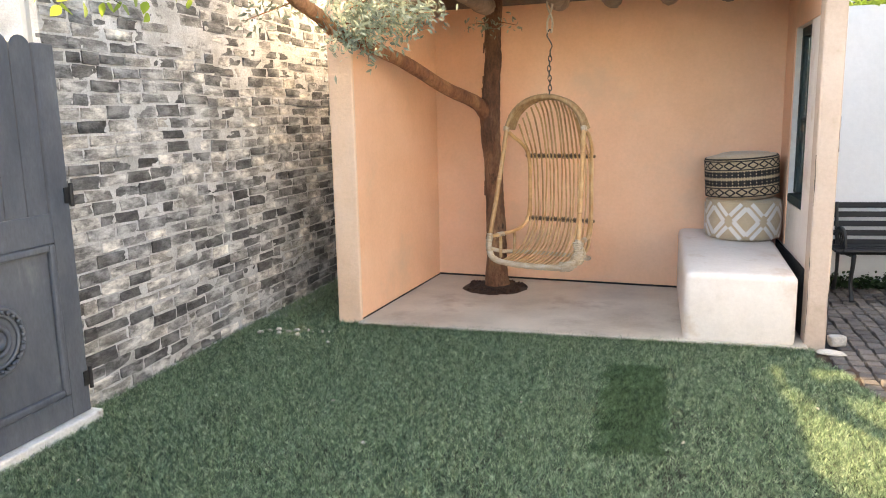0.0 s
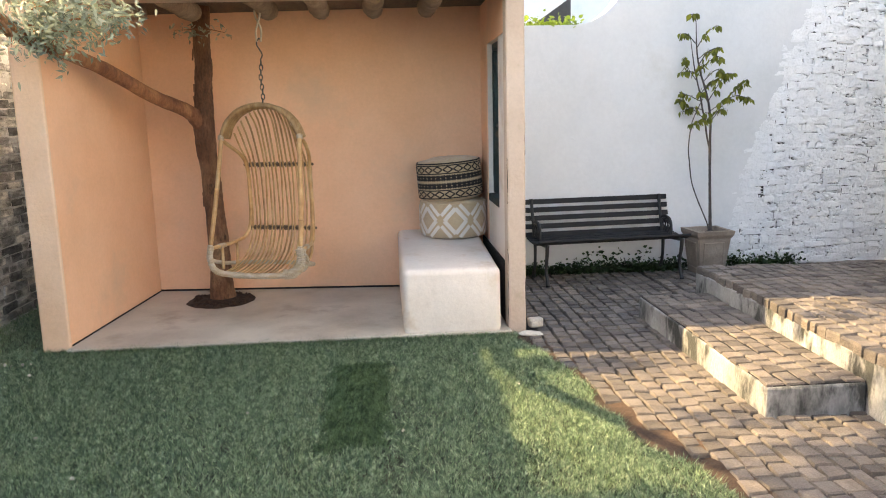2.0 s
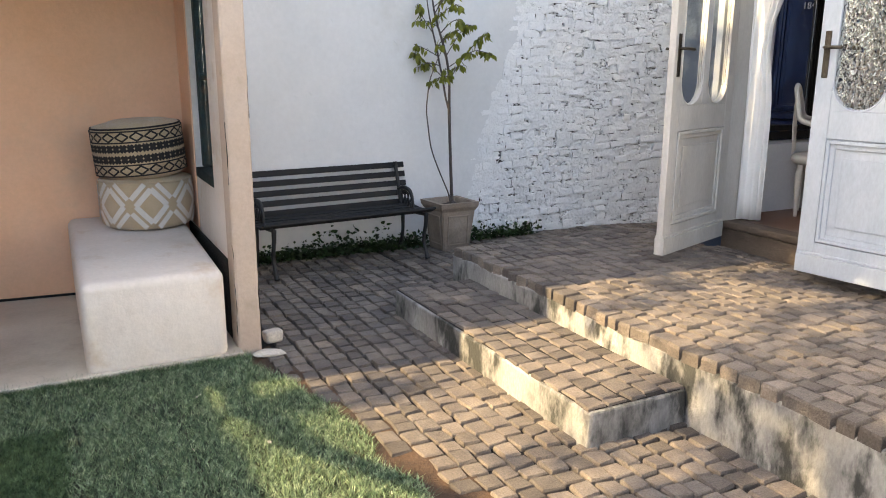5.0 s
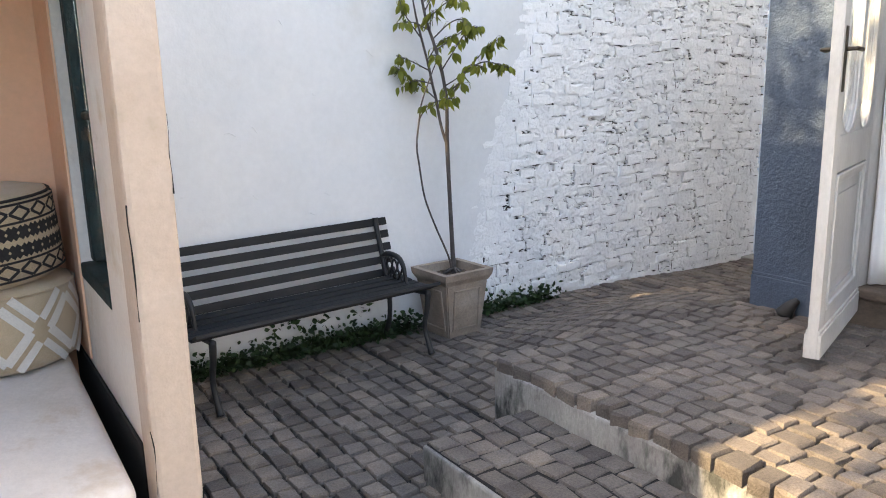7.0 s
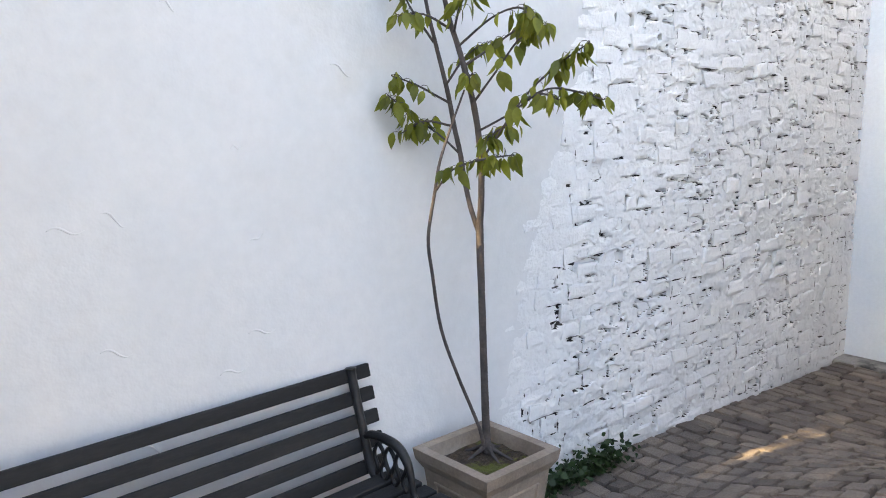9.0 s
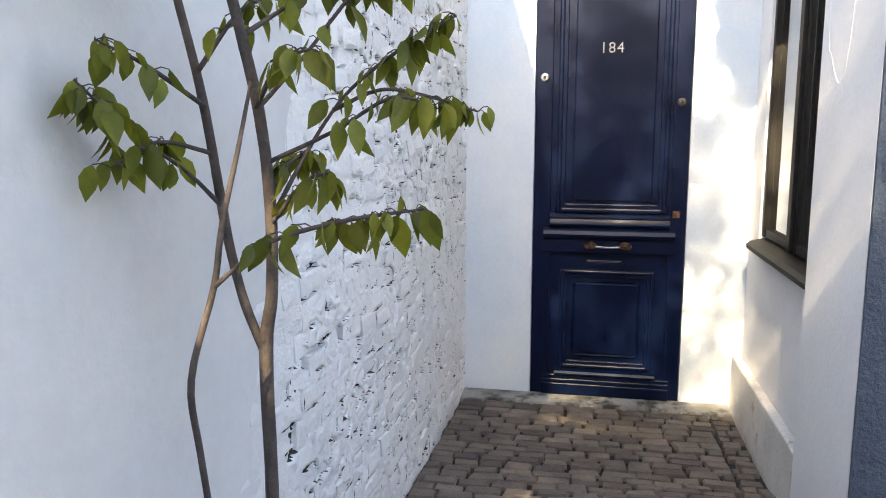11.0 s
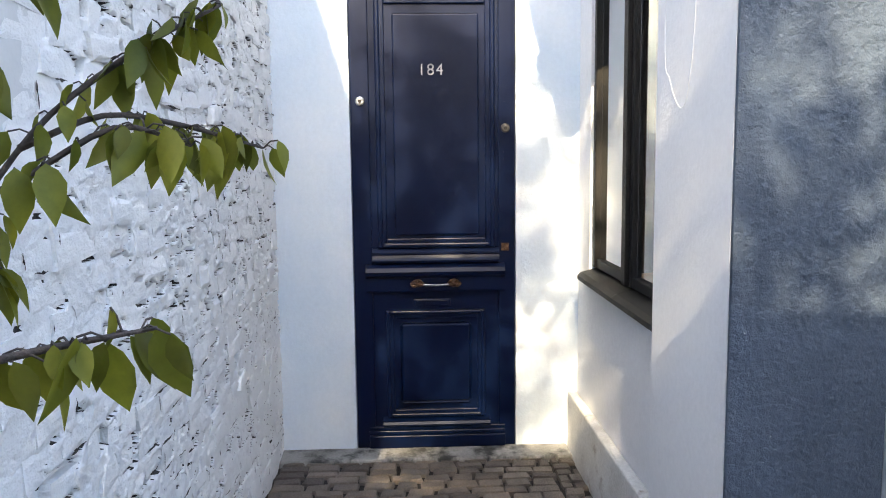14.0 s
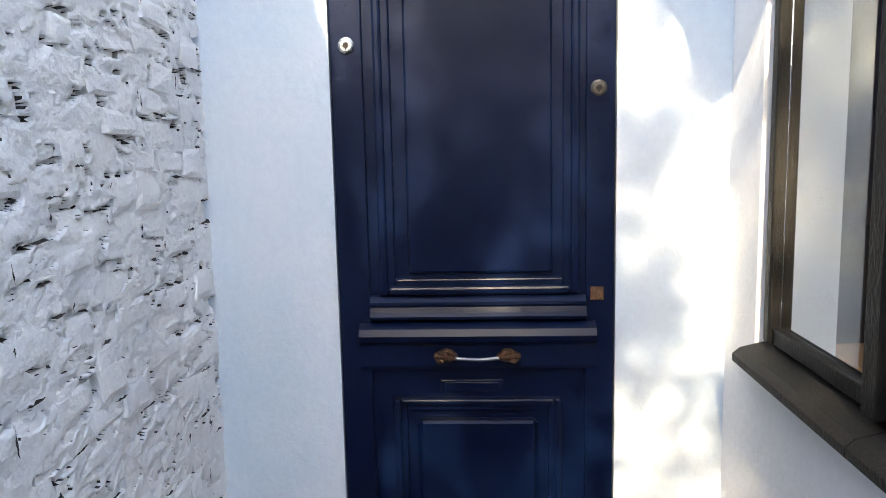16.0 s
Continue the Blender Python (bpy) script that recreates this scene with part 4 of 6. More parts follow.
# ---- garden tree through the alcove roof ----
def garden_tree():
    rnd = random.Random(11)
    t = thing("garden_tree", pose(0, 0, 0), "reddish-barked tree with silvery leaves growing through the alcove floor", "tree")
    bm = bmesh.new()
    tube(bm, [(-1.345, 6.62, 0.0), (-1.345, 6.61, 0.10), (-1.345, 6.60, 0.40), (-1.355, 6.60, 0.75), (-1.370, 6.60, 1.15), (-1.392, 6.59, 1.52), (-1.380, 6.60, 1.78), (-1.366, 6.60, 2.05), (-1.360, 6.61, 2.4), (-1.30, 6.6, 3.3), (-1.15, 6.5, 4.4), (-0.9, 6.4, 5.4)], [0.138, 0.102, 0.086, 0.080, 0.076, 0.086, 0.072, 0.067, 0.068, 0.07, 0.05, 0.025], 22, 12, wobble=0.02, rnd=rnd)
    for v in bm.verts:
        out = Vector((v.co.x + 1.37, v.co.y - 6.6, 0)).normalized()
        v.co += out * (0.012 * noise.noise(Vector((v.co.x * 9, v.co.y * 9, v.co.z * 4))) + 0.009 * abs(noise.noise(Vector((v.co.x * 24, v.co.y * 24, v.co.z * 11)))))
    part("trunk", bm, M_TRUNK, t)
    for _ in range(46):
        z, a = rnd.uniform(0.15, 2.35), rnd.uniform(3.2, 6.2)
        cx = np.interp(z, (0.0, 0.75, 1.52, 2.4), (-1.345, -1.355, -1.392, -1.36))
        r = 0.081 if z < 1.55 else 0.071
        c = Vector((cx + r * math.cos(a), 6.6 + r * math.sin(a), z))
        bm = bmesh.new()
        box(bm, -0.013, 0.013, -0.004, 0.004, -rnd.uniform(0.02, 0.05), rnd.uniform(0.02, 0.05), 0.003, 1, Matrix.Translation(c) @ Matrix.Rotation(a - math.pi / 2 + rnd.uniform(-0.5, 0.5), 4, "Z") @ Matrix.Rotation(rnd.uniform(-0.2, 0.2), 4, "X"))
        part("bark_flake", bm, M_TRUNK, t)
    bm = bmesh.new()
    tube(bm, [(-1.39, 6.59, 1.52), (-1.48, 6.48, 1.665), (-1.675, 6.2, 1.788), (-1.904, 5.8, 1.985), (-2.012, 5.3, 2.080), (-2.10, 5.0, 2.137), (-2.168, 4.8, 2.248), (-2.25, 4.55, 2.36), (-2.5, 4.1, 2.75), (-3.0, 3.7, 3.3), (-3.5, 3.5, 3.9)], [0.072, 0.060, 0.054, 0.051, 0.048, 0.047, 0.047, 0.044, 0.038, 0.028, 0.014], 12, 6, wobble=0.05, rnd=rnd)
    part("limb", bm, M_BARK, t, smooth=True)
    twigs = bmesh.new()
    mats = []

    def spray(a, b, n, spread, size=1.0):
        a, b = Vector(a), Vector(b)
        midp = (a + b) / 2 + Vector((rnd.uniform(-1, 1), rnd.uniform(-1, 1), rnd.uniform(-0.3, 0.6))) * spread * 0.3
        tube(twigs, [a, midp, b], [0.007, 0.005, 0.002], 5, 3)
        for k in range(n):
            u = (k + rnd.random()) / n
            p = a.lerp(midp, 2 * u) if u < 0.5 else midp.lerp(b, 2 * u - 1)
            p = p + Vector([rnd.gauss(0, spread * 0.28) for _ in range(3)])
            d = (b - a).normalized() * 0.6 + Vector([rnd.uniform(-1, 1) for _ in range(3)]) + Vector((0, 0, -0.35))
            mats.append(aim(p, d, rnd.uniform(0, 6.28), size * rnd.uniform(0.7, 1.25)))

    # sprays that hang into view
    for a, b, n, sp in (((-2.10, 5.0, 2.14), (-1.72, 4.98, 2.15), 560, 0.27), ((-2.05, 5.0, 2.2), (-1.45, 4.98, 2.24), 760, 0.26), ((-2.1, 5.0, 2.25), (-1.7, 4.9, 2.36), 600, 0.30), ((-2.0, 5.1, 2.12), (-1.90, 5.02, 1.96), 60, 0.2),
                        ((-2.17, 4.8, 2.25), (-2.05, 4.75, 2.05), 40, 0.18), ((-2.2, 4.7, 2.34), (-2.55, 4.55, 2.20), 70, 0.2), ((-2.2, 4.7, 2.4), (-2.6, 4.5, 2.34), 80, 0.22),
                        ((-1.36, 6.5, 2.3), (-1.12, 6.35, 2.28), 34, 0.14), ((-1.36, 6.5, 2.33), (-1.5, 6.3, 2.3), 40, 0.15)):
        spray(a, b, n, sp, 1.2)
    # unseen crown clumps over alcove roof and wall, added in the sun's path for dapples
    def crown(c, ext, count, n, s, sp=0.22):
        for _ in range(count):
            p = Vector(c) + Vector([rnd.gauss(0, e * 0.5) for e in ext])
            q = p + Vector((rnd.uniform(-0.5, 0.5), rnd.uniform(-0.5, 0.5), rnd.uniform(-0.3, 0.25)))
            spray(p, q, n, sp, s)
    crown((-0.6, 7.2, 6.25), (2.4, 1.1, 1.2), 108, 105, 2.0, 0.22)
    crown((-0.5, 6.85, 6.1), (0.9, 0.35, 0.9), 9, 90, 1.9, 0.22)
    crown((-0.7, 7.25, 4.75), (0.9, 0.6, 0.5), 50, 90, 2.0, 0.22)
    crown((-1.2, 4.85, 5.2), (1.5, 1.2, 0.8), 220, 75, 2.6, 0.22)
    crown((-2.6, 4.2, 5.0), (1.3, 0.8, 0.6), 45, 70, 2.4, 0.2)
    crown((-3.3, 3.5, 4.1), (0.9, 0.6, 0.4), 42, 60, 2.2, 0.2)
    crown((-3.7, 3.1, 4.1), (1.1, 0.8, 0.7), 85, 55, 2.2, 0.19)
    tagged(part("twig", twigs, M_BARK, t), kind="stuff")
    ob = new("crown", leaves_mesh("crown", mats, leaf_verts(0.042, 0.014, 0.15, 0.08), M_OLIVE))
    ob.parent = t


garden_tree()
bm = bmesh.new()
lathe(bm, [(0.285, 0.031), (0.275, 0.040), (0.2, 0.046), (0.14, 0.062)], 48, (-1.36, 6.60, 0))
rnd = random.Random(77)
for _ in range(90):
    a, r = rnd.uniform(0, 6.28), rnd.uniform(0.12, 0.275)
    c = bmesh.ops.create_icosphere(bm, subdivisions=1, radius=rnd.uniform(0.010, 0.024))
    bmesh.ops.translate(bm, verts=c["verts"], vec=(-1.36 + r * math.cos(a), 6.60 + r * math.sin(a), 0.044))
for v in bm.verts:
    v.co += Vector((noise.noise(v.co * 14), noise.noise(v.co * 14 + Vector((3, 0, 0))), 0.4 * noise.noise(v.co * 25))) * 0.016
tagged(mesh_ob("tree_pit", bm, M_PIT), "round pit of dark soil in the cement floor", "soil")


# ---- gate in the brick wall ----
def garden_gate():
    t = thing("garden_gate", pose(-2.93, 0, 0), "weathered slate-grey wooden garden gate with boarded top and carved panel", "gate")
    for nm, r in (("stile", (-0.03, 0.03, 3.13, 3.26, 0.06, 1.97)), ("stile", (-0.03, 0.03, 2.20, 2.32, 0.06, 1.97)), ("rail", (-0.03, 0.03, 2.321, 3.129, 0.06, 0.19)), ("rail", (-0.03, 0.03, 2.321, 3.129, 0.99, 1.14)), ("panel", (-0.02, 0.008, 2.321, 3.129, 0.191, 0.989))):
        part(nm, boxes(r, bevel=0.006), M_GATE, t)
    for r in ((0.008, 0.036, 3.09, 3.127, 0.192, 0.988), (0.008, 0.036, 2.323, 2.36, 0.192, 0.988), (0.008, 0.036, 2.361, 3.089, 0.951, 0.988), (0.008, 0.036, 2.361, 3.089, 0.192, 0.229)):
        part("moulding", boxes(r, bevel=0.01), M_GATE, t)
    y = 2.325
    while y < 3.1:
        out = [(y, 1.141), (y + 0.125, 1.141), (y + 0.125, 1.95)] + [(y + 0.0625 + 0.0625 * math.cos(a), 1.95 + 0.05 * math.sin(a)) for a in np.linspace(0.3, 2.84, 7)] + [(y, 1.95)]
        bm = bmesh.new()
        prism(bm, out, 0.035)
        bmesh.ops.rotate(bm, verts=bm.verts, matrix=Matrix.Rotation(radians(90), 3, "Z"))
        bmesh.ops.translate(bm, verts=bm.verts, vec=(0.02, 0, 0))
        part("board", bm, M_GATE, t)
        y += 0.134
    # upper bars are pale: the bright sky in the gaps is put into their colour
    for yy in (2.33, 2.60, 2.86, 3.13):
        part("bar", boxes((-0.02, 0.01, yy, yy + 0.03, 1.94, 2.62), bevel=0.004), M_WHITEWOOD, t, "upper bar coloured pale for the bright gaps")
    bm = bmesh.new()
    for r0, w in ((0.16, 0.014), (0.125, 0.010), (0.07, 0.014), (0.03, 0.02)):
        tube(bm, [(0.014, 2.73 + r0 * math.cos(a), 0.59 + r0 * math.sin(a)) for a in np.linspace(0, 2 * math.pi, 29)[:-1]], w, 6, 1, True)
    for k in range(24):
        a = 2 * math.pi * k / 24
        tube(bm, [(0.012, 2.73 + 0.142 * math.cos(a), 0.59 + 0.142 * math.sin(a)), (0.034, 2.73 + 0.142 * math.cos(a), 0.59 + 0.142 * math.sin(a))], 0.009, 6, 1)
    part("rosette", bm, M_GATE, t, "carved round rosette", True)
    for z in (1.22, 0.24):
        bm = bmesh.new()
        tube(bm, [(0.04, 3.268, z - 0.06), (0.04, 3.268, z + 0.06)], 0.011, 8, 1)
        box(bm, 0.031, 0.036, 3.225, 3.262, z - 0.04, z + 0.04)
        part("hinge", bm, M_IRON, t, "rusty iron hinge")


garden_gate()
structure("gate_kerb", boxes((-2.98, -2.855, 1.0, 3.30, -0.05, 0.055), bevel=0.012), M_KERB, "pale worn threshold kerb under the garden gate", "kerb")
structure("gate_lintel", boxes((-3.25, -2.9, 2.0, 3.4, 2.62, 2.9)), M_MORTAR, "mortared lintel above the garden gate", "beam")


# ---- park bench ----
def park_bench():
    t = thing("park_bench", pose(2.20, 6.98, 0.0, 0, 0, 5.0), "dark grey slatted park bench with black cast iron ends", "bench")
    L = 0.74
    # back slats rise and lean backwards, seat slats dip in the middle
    for k in range(5):
        z, y = 0.425 + k * 0.0775, 0.248 + k * 0.0208
        bm = bmesh.new()
        box(bm, -L, L, -0.010, 0.010, -0.024, 0.024, 0.004, 2, pose(0, y, z, -15, 0, 0))
        part("back_slat", bm, M_SLAT, t)
    for k in range(6):
        y = -0.20 + k * 0.072
        z = 0.405 + (0.014 if k == 0 else 0) - 0.016 * math.sin(math.pi * k / 5)
        bm = bmesh.new()
        box(bm, -L, L, -0.030, 0.030, -0.010, 0.010, 0.004, 2, pose(0, y, z, -25 if k == 0 else (-4 + k * 2), 0, 0))
        part("seat_slat", bm, M_SLAT, t)
    for s in (-1, 1):
        x = s * 0.655
        bm = bmesh.new()
        tube(bm, [(x, -0.21, 0.39), (x, -0.20, 0.30), (x, -0.17, 0.17), (x, -0.205, 0.07), (x, -0.235, 0.012)], [0.019, 0.017, 0.015, 0.016, 0.022], 8, 5)
        part("front_leg", bm, M_IRON, t, smooth=True)
        bm = bmesh.new()
        tube(bm, [(x, 0.20, 0.40), (x, 0.19, 0.28), (x, 0.20, 0.14), (x, 0.25, 0.012)], [0.018, 0.016, 0.015, 0.022], 8, 5)
        part("back_leg", bm, M_IRON, t, smooth=True)
        bm = bmesh.new()
        tube(bm, [(x, -0.22, 0.385), (x, -0.05, 0.372), (x, 0.12, 0.372), (x, 0.215, 0.42), (x, 0.262, 0.55), (x, 0.315, 0.73), (x, 0.322, 0.765)], [0.016, 0.014, 0.015, 0.017, 0.016, 0.017, 0.02], 8, 5)
        part("side_frame", bm, M_IRON, t, smooth=True)
        bm = bmesh.new()
        tube(bm, [(x, 0.255, 0.535), (x, 0.215, 0.552), (x, 0.15, 0.558), (x, 0.08, 0.548), (x, 0.035, 0.508), (x, 0.015, 0.45), (x, 0.005, 0.405), (x, -0.03, 0.388)], [0.012, 0.015, 0.017, 0.017, 0.015, 0.012, 0.010, 0.008], 8, 5)
        part("armrest", bm, M_IRON, t, smooth=True)
        bm = bmesh.new()
        for cy in (0.07, 0.125, 0.18):
            tube(bm, [(x, cy - 0.03, 0.40), (x, cy - 0.008, 0.44), (x, cy - 0.03, 0.49), (x, cy, 0.53), (x, cy + 0.025, 0.49), (x, cy + 0.006, 0.44), (x, cy + 0.03, 0.40)], 0.0075, 6, 4)
        part("scrollwork", bm, M_IRON, t, smooth=True)


park_bench()


# ---- planter and its young tree ----
def planter():
    t = thing("planter", pose(3.235, 7.115, 0.0, 0, 0, 3), "square tapered weathered terracotta planter on the setts", "planter")
    h, a, b = 0.43, 0.128, 0.180

    def frustum(bm, z0, z1, r0, r1):
        lo = [bm.verts.new((sx * r0, sy * r0, z0)) for sx, sy in ((-1, -1), (1, -1), (1, 1), (-1, 1))]
        hi = [bm.verts.new((sx * r1, sy * r1, z1)) for sx, sy in ((-1, -1), (1, -1), (1, 1), (-1, 1))]
        for k in range(4):
            bm.faces.new((lo[k], lo[(k + 1) % 4], hi[(k + 1) % 4], hi[k]))
        return lo, hi
    bm = bmesh.new()
    lo, hi = frustum(bm, 0.0, h - 0.06, a, b - 0.014)
    bm.faces.new(lo[::-1])
    bmesh.ops.bevel(bm, geom=[e for e in bm.edges], offset=0.008, segments=2, affect="EDGES")
    part("body", bm, M_TERRA, t)
    bm = bmesh.new()
    o0, o1 = frustum(bm, h - 0.075, h - 0.04, b - 0.016, b + 0.004)
    p0, p1 = frustum(bm, h - 0.04, h, b + 0.004, b + 0.010)
    i0, i1 = frustum(bm, h - 0.07, h, b - 0.035, b - 0.028)
    for f in [f for f in bm.faces if all(v in i0 + i1 for v in f.verts)]:
        f.normal_flip()
    for k in range(4):
        bm.faces.new((p1[k], p1[(k + 1) % 4], i1[(k + 1) % 4], i1[k]))
    bmesh.ops.remove_doubles(bm, verts=bm.verts, dist=0.0005)
    part("rim", bm, M_TERRA, t)
    for k in range(4):
        bm = bmesh.new()
        for r in ((-0.105, -0.090, 0.05, 0.32), (0.090, 0.105, 0.05, 0.32), (-0.089, 0.089, 0.05, 0.065), (-0.089, 0.089, 0.305, 0.32)):
            box(bm, r[0], r[1], -0.006, 0.006, r[2], r[3], 0.003, 1)
        tilt = math.degrees(math.atan2(b - 0.014 - a, h - 0.06))
        bmesh.ops.transform(bm, verts=bm.verts, matrix=pose(0, 0, 0, 0, 0, 90 * k) @ pose(0, -a - 0.001, 0, tilt, 0, 0))
        part("panel_moulding", bm, M_TERRA, t)
    bm = bmesh.new()
    bmesh.ops.create_grid(bm, x_segments=10, y_segments=10, size=b - 0.032)
    for v in bm.verts:
        v.co.z = h - 0.055 + 0.014 * noise.noise(v.co * 18)
    part("potting_soil", bm, M_POT, t, "dark mossy potting soil")


planter()


def young_tree():
    rnd = random.Random(21)
    t = thing("young_tree", pose(3.25, 7.13, 0.385), "slender young tree with drooping green leaves in the planter", "tree")
    off = Vector((3.25, 7.13, 0.385))

    def stem(nm, pts, rs, label=""):
        bm = bmesh.new()
        tube(bm, [Vector(p) - off for p in pts], rs, 9, 5, wobble=0.04, rnd=rnd)
        part(nm, bm, M_STEM, t, label, True)
    stem("trunk", [(3.29, 7.17, 0.375), (3.285, 7.17, 0.46), (3.27, 7.165, 0.76), (3.26, 7.16, 0.93), (3.25, 7.159, 1.21), (3.24, 7.14, 1.32), (3.235, 7.135, 1.48), (3.21, 7.14, 1.65), (3.165, 7.16, 1.83), (3.13, 7.175, 1.95), (3.10, 7.19, 2.15), (3.08, 7.18, 2.42)], [0.022, 0.016, 0.0135, 0.013, 0.0135, 0.0115, 0.011, 0.0105, 0.0095, 0.0085, 0.007, 0.003])
    stem("second_stem", [(3.25, 7.159, 1.20), (3.235, 7.19, 1.30), (3.225, 7.21, 1.40), (3.215, 7.22, 1.49), (3.19, 7.22, 1.58), (3.17, 7.23, 1.70), (3.14, 7.25, 1.85), (3.11, 7.265, 2.0), (3.07, 7.27, 2.25)], [0.009, 0.009, 0.009, 0.009, 0.0085, 0.008, 0.007, 0.006, 0.003])
    stem("thin_stem", [(3.275, 7.17, 0.40), (3.245, 7.17, 0.50), (3.15, 7.17, 0.71), (3.09, 7.185, 0.89), (3.068, 7.20, 1.08), (3.055, 7.203, 1.211), (3.046, 7.151, 1.371), (3.06, 7.14, 1.47), (3.11, 7.13, 1.60), (3.16, 7.13, 1.70)], [0.008, 0.0065, 0.006, 0.006, 0.006, 0.006, 0.0055, 0.005, 0.004, 0.003])
    for k in range(6):
        a = 2 * math.pi * k / 6 + rnd.uniform(-0.3, 0.3)
        d = Vector((math.cos(a), math.sin(a), 0))
        stem("root", [Vector((3.288, 7.17, 0.405)) + d * 0.012, Vector((3.286, 7.168, 0.388)) + d * 0.045, Vector((3.286, 7.165, 0.374)) + d * 0.085, Vector((3.286, 7.162, 0.362)) + d * 0.115], [0.010, 0.007, 0.0045, 0.003])
    twigs = [
        [(3.215, 7.22, 1.485), (3.16, 7.25, 1.545), (3.11, 7.285, 1.59), (3.05, 7.315, 1.64), (3.0, 7.34, 1.69)],
        [(3.046, 7.151, 1.371), (3.04, 7.09, 1.42), (3.037, 7.032, 1.455), (3.05, 6.92, 1.485), (3.08, 6.814, 1.50)],
        [(3.235, 7.135, 1.46), (3.31, 7.08, 1.60), (3.36, 7.02, 1.70), (3.40, 6.92, 1.785), (3.43, 6.83, 1.84)],
        [(3.34, 7.05, 1.66), (3.39, 6.97, 1.70), (3.43, 6.89, 1.69), (3.455, 6.79, 1.66)],
        [(3.22, 7.14, 1.56), (3.26, 7.02, 1.62), (3.29, 6.92, 1.68), (3.30, 6.84, 1.66)],
        [(3.21, 7.14, 1.66), (3.23, 7.06, 1.75), (3.27, 6.98, 1.86), (3.30, 6.90, 1.90)],
        [(3.14, 7.18, 1.90), (3.05, 7.2, 1.94), (2.96, 7.22, 1.93)],
        [(3.17, 7.22, 1.66), (3.06, 7.26, 1.72), (2.98, 7.29, 1.75)],
        [(3.13, 7.18, 1.94), (3.17, 7.08, 2.02), (3.21, 6.98, 2.06), (3.22, 6.9, 2.03)],
        [(3.11, 7.19, 2.05), (3.21, 7.14, 2.13), (3.30, 7.1, 2.15)],
        [(3.09, 7.2, 2.2), (2.99, 7.15, 2.28), (2.92, 7.12, 2.28)],
        [(3.10, 7.2, 2.15), (3.15, 7.1, 2.28), (3.22, 7.02, 2.34)],
        [(3.13, 7.25, 1.86), (3.06, 7.29, 1.98), (3.02, 7.3, 2.08)],
        [(3.20, 7.14, 1.66), (3.12, 7.06, 1.73), (3.07, 6.99, 1.74)],
        [(3.08, 7.18, 2.4), (3.04, 7.14, 2.46), (3.0, 7.1, 2.45)],
        [(3.235, 7.135, 1.45), (3.18, 7.05, 1.53), (3.14, 6.99, 1.55)],
        [(3.16, 7.225, 1.72), (3.22, 7.18, 1.82), (3.29, 7.15, 1.86)],
        [(3.18, 7.15, 1.78), (3.26, 7.10, 1.84), (3.33, 7.04, 1.90), (3.37, 6.98, 1.90)],
        [(3.15, 7.17, 1.88), (3.10, 7.08, 1.95), (3.07, 7.0, 1.99)],
        [(3.19, 7.22, 1.58), (3.10, 7.27, 1.60), (3.03, 7.31, 1.56)],
        [(3.235, 7.135, 1.50), (3.29, 7.12, 1.56), (3.35, 7.10, 1.58)],
        [(3.12, 7.18, 2.0), (3.2, 7.2, 2.1), (3.27, 7.22, 2.14)],
        [(3.16, 7.16, 1.84), (3.19, 7.03, 1.92), (3.20, 6.92, 1.94), (3.19, 6.85, 1.90)],
    ]
    mats = []
    for tw in twigs:
        bm = bmesh.new()
        tube(bm, [Vector(p) - off for p in tw], [0.0048] + [0.0036] * (len(tw) - 2) + [0.0018], 6, 4, wobble=0.05, rnd=rnd)
        path = smooth_path([Vector(p) - off for p in tw], 8)
        n = len(path)
        for k in range(int(n * 0.34), n):
            for _ in range(1 if k < n * 0.65 else 3):
                if rnd.random() < 0.24:
                    continue
                p = Vector(path[k])
                side = Vector((rnd.uniform(-1, 1), rnd.uniform(-1, 1), rnd.uniform(-0.2, 0.35)))
                q = p + side.normalized() * rnd.uniform(0.012, 0.03)
                tube(bm, [p, (p + q) / 2 + Vector((0, 0, 0.004)), q], 0.0011, 4, 1)
                d = Vector((side.x * 0.5, side.y * 0.5, -1.0 + rnd.uniform(0, 0.35)))
                mats.append(aim(q, d, rnd.uniform(0, 6.28), rnd.uniform(0.5, 1.1)))
        part("twig", bm, M_STEM, t, smooth=True)
    ob = new("crown", leaves_mesh("crown", mats, leaf_verts(0.068, 0.036, 0.28, 0.16), M_LEAF))
    ob.parent = t


young_tree()


# ---- street door ----
def ring_moulding(bm, x, y0, y1, z0, z1, w, d):
    """A mitred frame standing out towards -x from x, stepped twice."""
    for k, (ww, dd) in enumerate(((w, d * 0.55), (w * 0.55, d))):
        for r in ((y0, y0 + ww, z0, z1), (y1 - ww, y1, z0, z1), (y0 + ww, y1 - ww, z0, z0 + ww), (y0 + ww, y1 - ww, z1 - ww, z1)):
            box(bm, x - dd, x + 0.004, r[0] + 0.0007 * k, r[1] - 0.0007 * k, r[2] + 0.0007 * k, r[3] - 0.0007 * k, min(ww, dd) * 0.3, 2)


